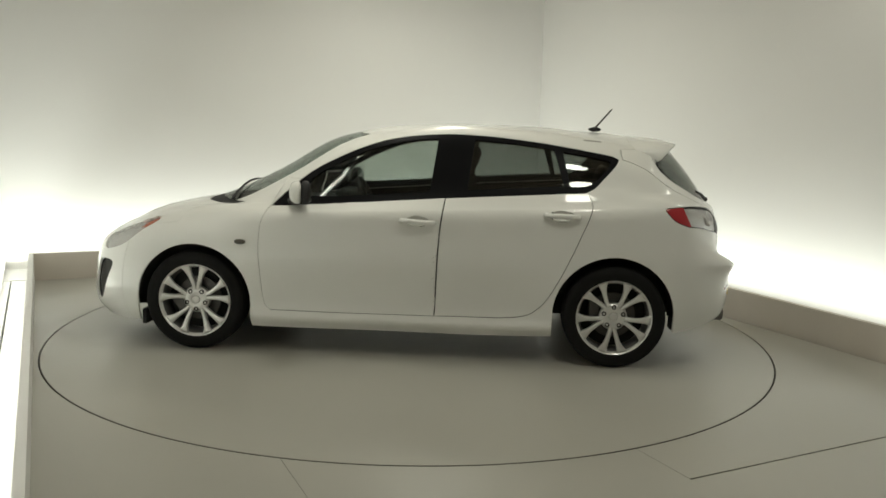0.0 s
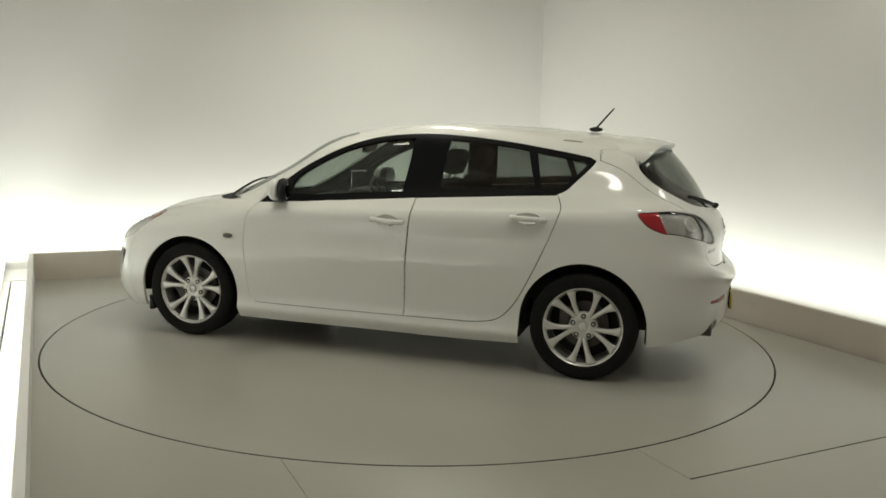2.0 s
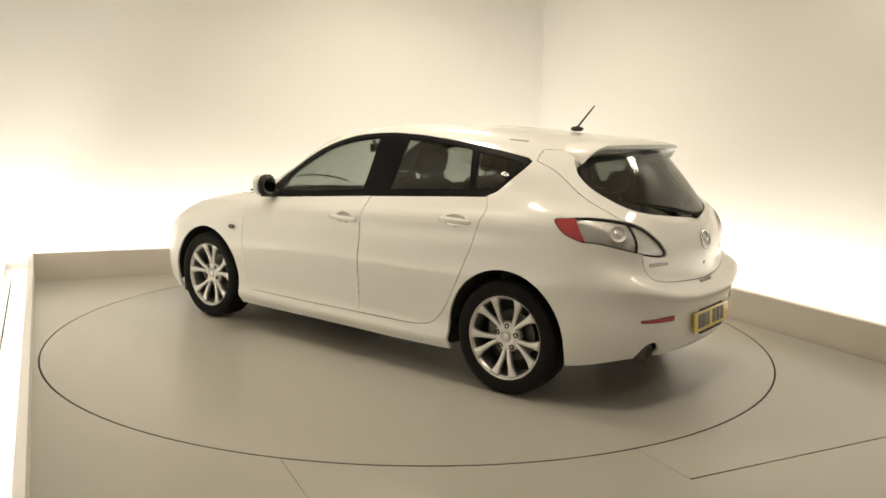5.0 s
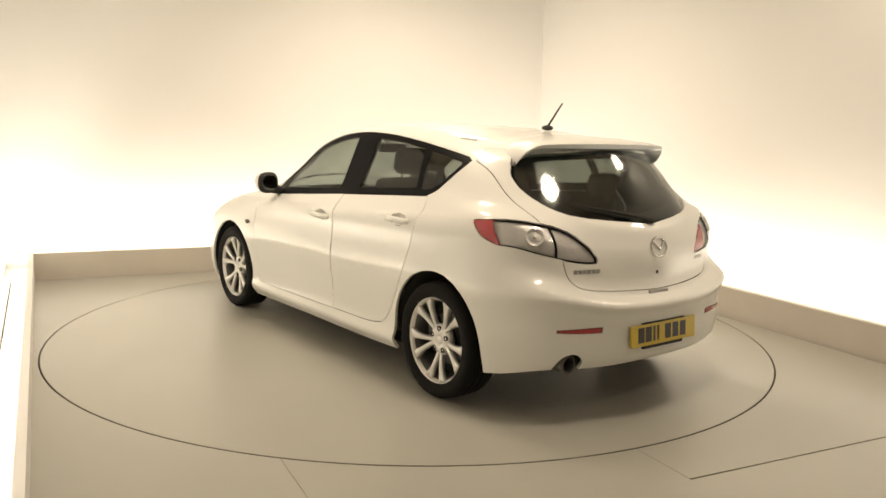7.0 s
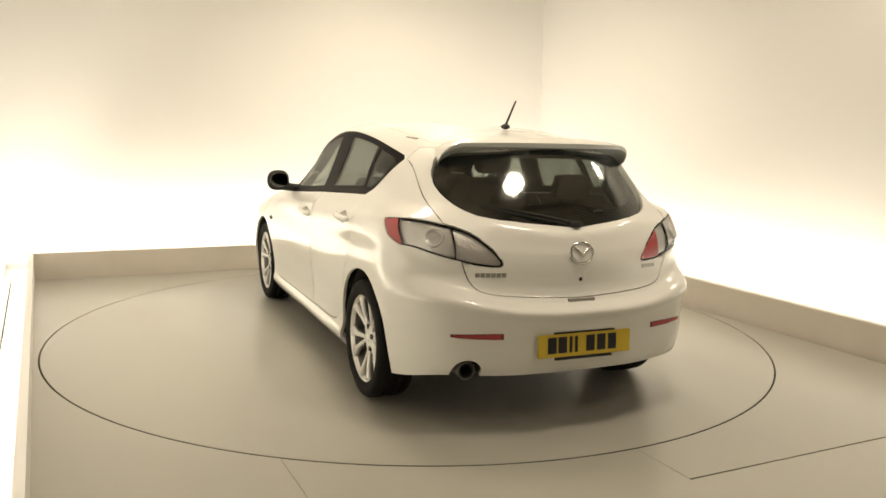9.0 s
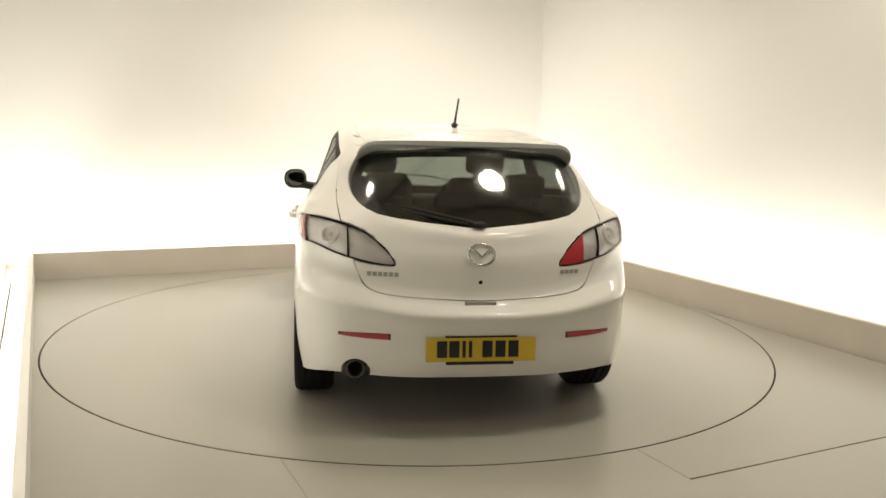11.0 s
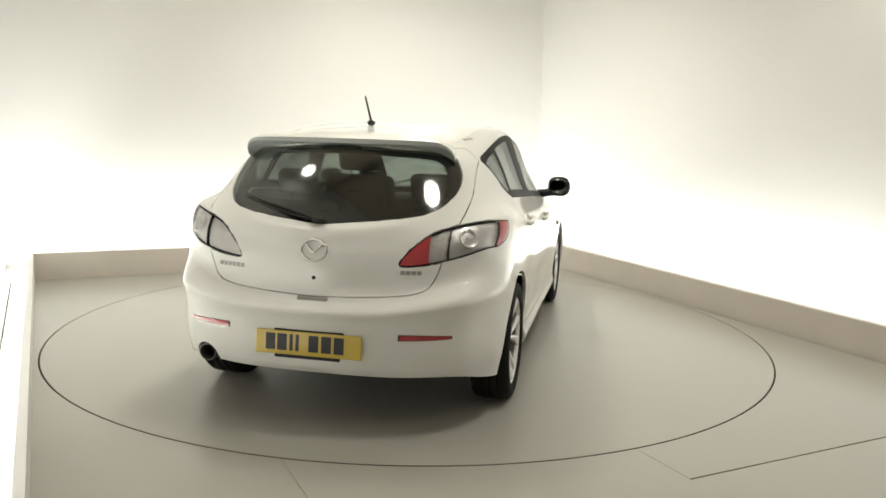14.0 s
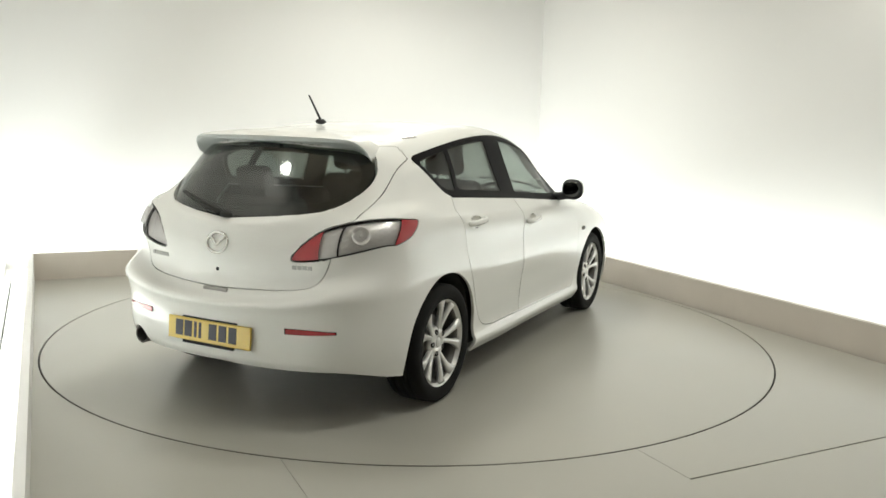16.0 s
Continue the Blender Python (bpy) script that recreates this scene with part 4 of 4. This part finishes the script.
# door handles over hollow cups
for (door, x0, z0), outline in zip(HANDLES, HANDLE_CUPS):
    for sgn, key in ((1, door), (-1, door + "_r")):
        bm = bmesh.new()
        pts = [on_side(x0 + .108 * t, z0 + .003 * t, .002 + .026 * max(0, 1 - abs(t) ** 6)) for t in (-1, -.93, -.75, -.4, 0, .4, .75, .93, 1)]
        tube(bm, pts, lambda t: .0135 if .05 < t < .95 else .009, 10, 1.2)
        handle = part("door_handle", bm if sgn > 0 else mirror_y(bm), M_PAINT, PART[key], "white pull handle", True)
        bm = bmesh.new()
        loops = []
        for k, depth in ((1.02, .0), (.92, .010), (.72, .020), (.4, .025)):
            loops.append([bm.verts.new(on_side(x0 + .004 + (x - x0 - .004) * k, z0 + .002 + (z - z0 - .002) * k, -.001 - depth)) for x, z in outline])
        for r0, r1 in zip(loops, loops[1:]):
            for k in range(len(outline)):
                j = (k + 1) % len(outline)
                bm.faces.new((r0[k], r0[j], r1[j], r1[k]))
        bm.faces.new(loops[-1])
        bmesh.ops.recalc_face_normals(bm, faces=bm.faces[:])
        if sum(f.normal.y for f in bm.faces) < 0:
            bmesh.ops.reverse_faces(bm, faces=bm.faces[:])
        part("handle_cup", bm if sgn > 0 else mirror_y(bm), M_PAINT, handle, smooth=True)

# side repeaters
for sgn in (1, -1):
    c = on_side(2.336, .708, .001)
    bm = bmesh.new()
    ellipsoid(bm, tuple(c), .036, .012, .016, 2.4)
    part("side_repeater", bm if sgn > 0 else mirror_y(bm), M_SMOKE, car, "small smoked indicator lamp", True)

# tail: number plate, badge, lettering bars, reflectors, exhaust, wiper, release
tail_gate = PART["tailgate"]
bumper = PART["rear_bumper"]
px = on_tail(0, .435).x
lean = pose(px - .006, 0, .435, 0, 4, 0)
bm = bmesh.new()
box(bm, 0, 0, 0, .012, .52, .112, lean, bevel=.004)
plate = part("number_plate", bm, M_YELLOW, bumper, "yellow number plate with black bars")
for y in (.185, .128, .082, .052, -.028, -.090, -.152):
    bm = bmesh.new()
    box(bm, -.0068, y, .003, .0015, .048 if y not in (.082, .052) else .016, .078, lean)
    part("plate_bar", bm, M_INK, plate, "plain black bar")
bm = bmesh.new()
box(bm, .003, .005, -.063, .016, .32, .016, lean, bevel=.003)
box(bm, .003, .0, .060, .016, .34, .008, lean, bevel=.002)
part("plate_holder", bm, M_PLASTIC, plate, "black plastic plate holder")
bm = bmesh.new()
pts = []
for k in range(40):
    a = 2 * math.pi * k / 40
    pts.append(on_tail(.062 * math.cos(a), .868 + .048 * math.sin(a), .004))
rings = []
for k, p in enumerate(pts):
    t = (pts[(k + 1) % 40] - pts[k - 1]).normalized()
    n = Vector((-1, 0, .12)).normalized()
    b = t.cross(n).normalized()
    rings.append([bm.verts.new(p + n * (.0055 * math.cos(q * math.pi / 3)) + b * (.0065 * math.sin(q * math.pi / 3))) for q in range(6)])
for k in range(40):
    for q in range(6):
        bm.faces.new((rings[k][q], rings[k][(q + 1) % 6], rings[(k + 1) % 40][(q + 1) % 6], rings[(k + 1) % 40][q]))
bmesh.ops.recalc_face_normals(bm, faces=bm.faces[:])
badge = part("badge", bm, M_CHROME, tail_gate, "oval chrome badge", True)
bm = bmesh.new()
tube(bm, [on_tail(y, z, .005) for y, z in ((.050, .893), (.030, .884), (.012, .868), (0, .858), (-.012, .868), (-.030, .884), (-.050, .893))], .0065, 8)
part("badge_wing", bm, M_CHROME, badge, smooth=True)
for y0, y1, z0, h in ((.525, .375, .765, .020), (-.40, -.50, .777, .018)):
    n = 6 if y0 > 0 else 4
    for k in range(n):
        a, b = y0 + (y1 - y0) * (k + .08) / n, y0 + (y1 - y0) * (k + .85) / n
        bm = bmesh.new()
        sheet(bm, lambda u, v: on_tail(a + (b - a) * u, z0 - h / 2 + h * v, .003), 2, 1, .003, Vector((1, 0, 0)))
        part("lettering_bar", bm, M_BADGE, tail_gate, "small chrome bar")
for sgn in (1, -1):
    bm = bmesh.new()
    sheet(bm, lambda u, v: on_tail(sgn * (.425 + .225 * u), .487 + (v - .5) * (.024 - .016 * u ** 2) + .004 * u, .004), 12, 2, .006, Vector((1, 0, 0)))
    part("reflector", bm, M_RED, bumper, "narrow red reflector")
    # flat black sheet on the bumper, painting the shade of a recess
    bm = bmesh.new()
    sheet(bm, lambda u, v: on_tail(sgn * (.418 + .238 * u), .487 + (v - .5) * (.029 - .015 * u ** 2) + .004 * u, .001), 12, 2, .006, Vector((1, 0, 0)))
    part("reflector_surround", bm, M_BLACK, bumper, "black sheet painting recess shade round the reflector")
bm = bmesh.new()
lathe(bm, [(.036, .0), (.041, .005), (.046, .0), (.045, -.16), (.040, -.16)], 32, pose(-.716, .574, .318, 0, 0, 90), closed=True)
exhaust = part("exhaust_tip", bm, M_STEEL, car, "round steel exhaust tip", True)
bm = bmesh.new()
lathe(bm, [(.0001, -.10), (.0405, -.10), (.0405, -.11), (.0001, -.11)], 24, pose(-.716, .574, .318, 0, 0, 90))
part("exhaust_throat", bm, M_PIT, exhaust)
bm = bmesh.new()
pts = [on_tail(y, z, .009) for y, z in ((-.01, .992), (.06, 1.008), (.15, 1.028), (.25, 1.047), (.34, 1.062), (.42, 1.076))]
tube(bm, pts, lambda t: .010 - .004 * t, 8)
ellipsoid(bm, tuple(on_tail(0, .992, .012)), .022, .034, .018)
wiper = part("rear_wiper", bm, M_PIT, car, "black rear wiper", True)
bm = bmesh.new()
tube(bm, [on_tail(y, z, .008) for y, z in ((.06, .998), (.2, 1.022), (.32, 1.046), (.44, 1.072))], .006, 6)
part("wiper_blade", bm, M_PIT, wiper, smooth=True)
bm = bmesh.new()
box(bm, on_tail(0, .640).x + .004, 0, .638, .022, .15, .026, bevel=.005)
part("tailgate_release", bm, M_RELEASE, tail_gate, "grey release handle")
bm = bmesh.new()
ellipsoid(bm, tuple(on_tail(0, .739, .0)), .004, .010, .010)
part("lock_cap", bm, M_PLASTIC, tail_gate)
# black band printed round the rear glass
band = smooth_line([(0, .985), (.16, 1.0), (.32, 1.012), (.47, 1.036), (.557, 1.085), (.597, 1.16), (.582, 1.245), (.515, 1.318), (.30, 1.342), (0, 1.352)], 4, False)
inner = [(y * .925, 1.17 + (z - 1.17) * .86 + (.034 if z < 1.1 else -.0)) for y, z in band]
bm = bmesh.new()
loop_o = [on_tail(y, z, -.026) for y, z in band] + [on_tail(-y, z, -.026) for y, z in band[-2:0:-1]]
loop_i = [on_tail(y, z, -.026) for y, z in inner] + [on_tail(-y, z, -.026) for y, z in inner[-2:0:-1]]
vo, vi = [bm.verts.new(p) for p in loop_o], [bm.verts.new(p) for p in loop_i]
for k in range(len(vo)):
    j = (k + 1) % len(vo)
    bm.faces.new((vo[k], vo[j], vi[j], vi[k]))
geo = bmesh.ops.extrude_face_region(bm, geom=bm.faces[:])["geom"]
for v in geo:
    if isinstance(v, bmesh.types.BMVert):
        v.co.x += .004
bmesh.ops.recalc_face_normals(bm, faces=bm.faces[:])
part("glass_border", bm, M_BLACK, PART["rear_glass"], "black border of the rear glass")

panel("bumper_cap", GROUPS["exhaust_plug"], REF, TREE, (M_PAINT, M_LINER), bumper, False, True, -.001, .016, 0)

# front wipers
for y0 in (.45, -.15):
    bm = bmesh.new()
    tube(bm, [on_top(2.50 - .05 * abs(y0), y0 + .55 * t - .3, .016) if abs(y0 + .55 * t - .3) < .62 else on_top(2.45, .6, .016) for t in (0, .25, .5, .75, 1)], .008, 6)
    part("wiper", bm, M_PLASTIC, car, "black windscreen wiper", True)

# ---- cabin ----
def build_seat(y0):
    bm = bmesh.new()
    box(bm, 1.40, y0, .50, .50, .50, .17, bevel=.05)
    seat = part("front_seat", bm, M_SEAT, car, "black cloth front seat", True)
    bm = bmesh.new()
    box(bm, 0, 0, .30, .15, .48, .62, pose(1.15, y0, .53, 0, -18, 0), bevel=.06)
    part("backrest", bm, M_SEAT, seat, smooth=True)
    bm = bmesh.new()
    box(bm, 0, 0, .73, .10, .26, .17, pose(1.15, y0, .53, 0, -17, 0), bevel=.045)
    for k in (-.06, .06):
        tube(bm, [pose(1.15, y0, .53, 0, -17, 0) @ Vector((0, k, z)) for z in (.56, .70)], .007, 8)
    part("headrest", bm, M_SEAT, seat, smooth=True)


build_seat(.36)
build_seat(-.36)
bm = bmesh.new()
box(bm, .40, 0, .50, .50, 1.26, .18, bevel=.05)
bench = part("rear_bench", bm, M_SEAT, car, "black cloth rear bench", True)
for y0, w in ((.40, .46), (-.18, .68)):
    bm = bmesh.new()
    box(bm, 0, 0, .24, .14, w, .50, pose(.16, y0, .55, 0, -20, 0), bevel=.05)
    part("backrest", bm, M_SEAT, bench, smooth=True)
for y0 in (.38, 0, -.38):
    bm = bmesh.new()
    box(bm, 0, 0, .610 if y0 else .520, .085, .23, .14 if y0 else .10, pose(.16, y0, .55, 0, -18, 0), bevel=.035)
    for k in (-.05, .05):
        tube(bm, [pose(.16, y0, .55, 0, -18, 0) @ Vector((0, k, z)) for z in (.46, .58)], .006, 8)
    part("headrest", bm, M_SEAT, bench, smooth=True)
bm = bmesh.new()
box(bm, 2.12, 0, .80, .46, 1.38, .24, bevel=.06)
for v in bm.verts:
    v.co.z -= max(0, v.co.x - 2.1) * .1
dash = part("dashboard", bm, M_DASH, car, "dark grey dashboard", True)
bm = bmesh.new()
box(bm, 1.86, -.36, .93, .20, .34, .08, bevel=.035)
part("instrument_hood", bm, M_DASH, dash, smooth=True)
bm = bmesh.new()
m = pose(1.72, -.36, .88, 0, 0, 0) @ Matrix.Rotation(math.radians(-64), 4, "Y")
ring_pts = [m @ Vector((.185 * math.cos(2 * math.pi * k / 36), .185 * math.sin(2 * math.pi * k / 36), 0)) for k in range(37)]
tube(bm, ring_pts, .015, 8)
for a in (0, 180, 270):
    tube(bm, [m @ Vector((.17 * t * math.cos(math.radians(a + 90)), .17 * t * math.sin(math.radians(a + 90)), -.01)) for t in (.2, .6, 1)], .014, 6)
ellipsoid(bm, tuple(m @ Vector((0, 0, -.01))), .05, .07, .06)
part("steering_wheel", bm, M_PLASTIC, car, "black three-spoke steering wheel", True)
bm = bmesh.new()
box(bm, 1.70, 0, 1.285, .03, .24, .065, pose(0, 0, 0), bevel=.012)
tube(bm, [Vector((1.72, 0, 1.29)), Vector((1.78, 0, 1.33)), Vector((1.80, 0, 1.36))], .010, 8)
part("interior_mirror", bm, M_PLASTIC, car, "black interior mirror")
bm = bmesh.new()
box(bm, -.30, 0, .56, .70, 1.08, .05, bevel=.01)
part("boot_floor", bm, M_LINER, car, "dark boot floor")
bm = bmesh.new()
box(bm, -.24, 0, .95, .40, 1.12, .015, bevel=.004)
part("parcel_shelf", bm, M_LINER, car, "black parcel shelf")


# ---- what moves: the turntable turns with the car on it ----
HEADING = [(0.0, 174.28), (0.5, 171.0), (1.0, 167.71), (1.5, 164.4), (2.0, 160.98), (2.5, 157.63), (3.0, 154.15), (3.5, 150.67), (4.0, 147.2), (5.2, 138.7), (6.5, 129.35),
           (7.5, 122.2), (8.5, 115.04), (9.0, 111.43), (10.2, 102.9), (11.5, 93.59), (12.5, 86.39), (13.5, 79.21), (14.5, 72.0), (15.5, 64.85), (16.0, 61.24)]


def motions():
    walk(turntable, [(t, pose(0, 0, 0, 0, 0, a)) for t, a in HEADING])
    walk(car, [(t, pose(0, 0, 0, 0, 0, a) @ pose(-1.3177, -.0481, 0)) for t, a in HEADING])


motions()
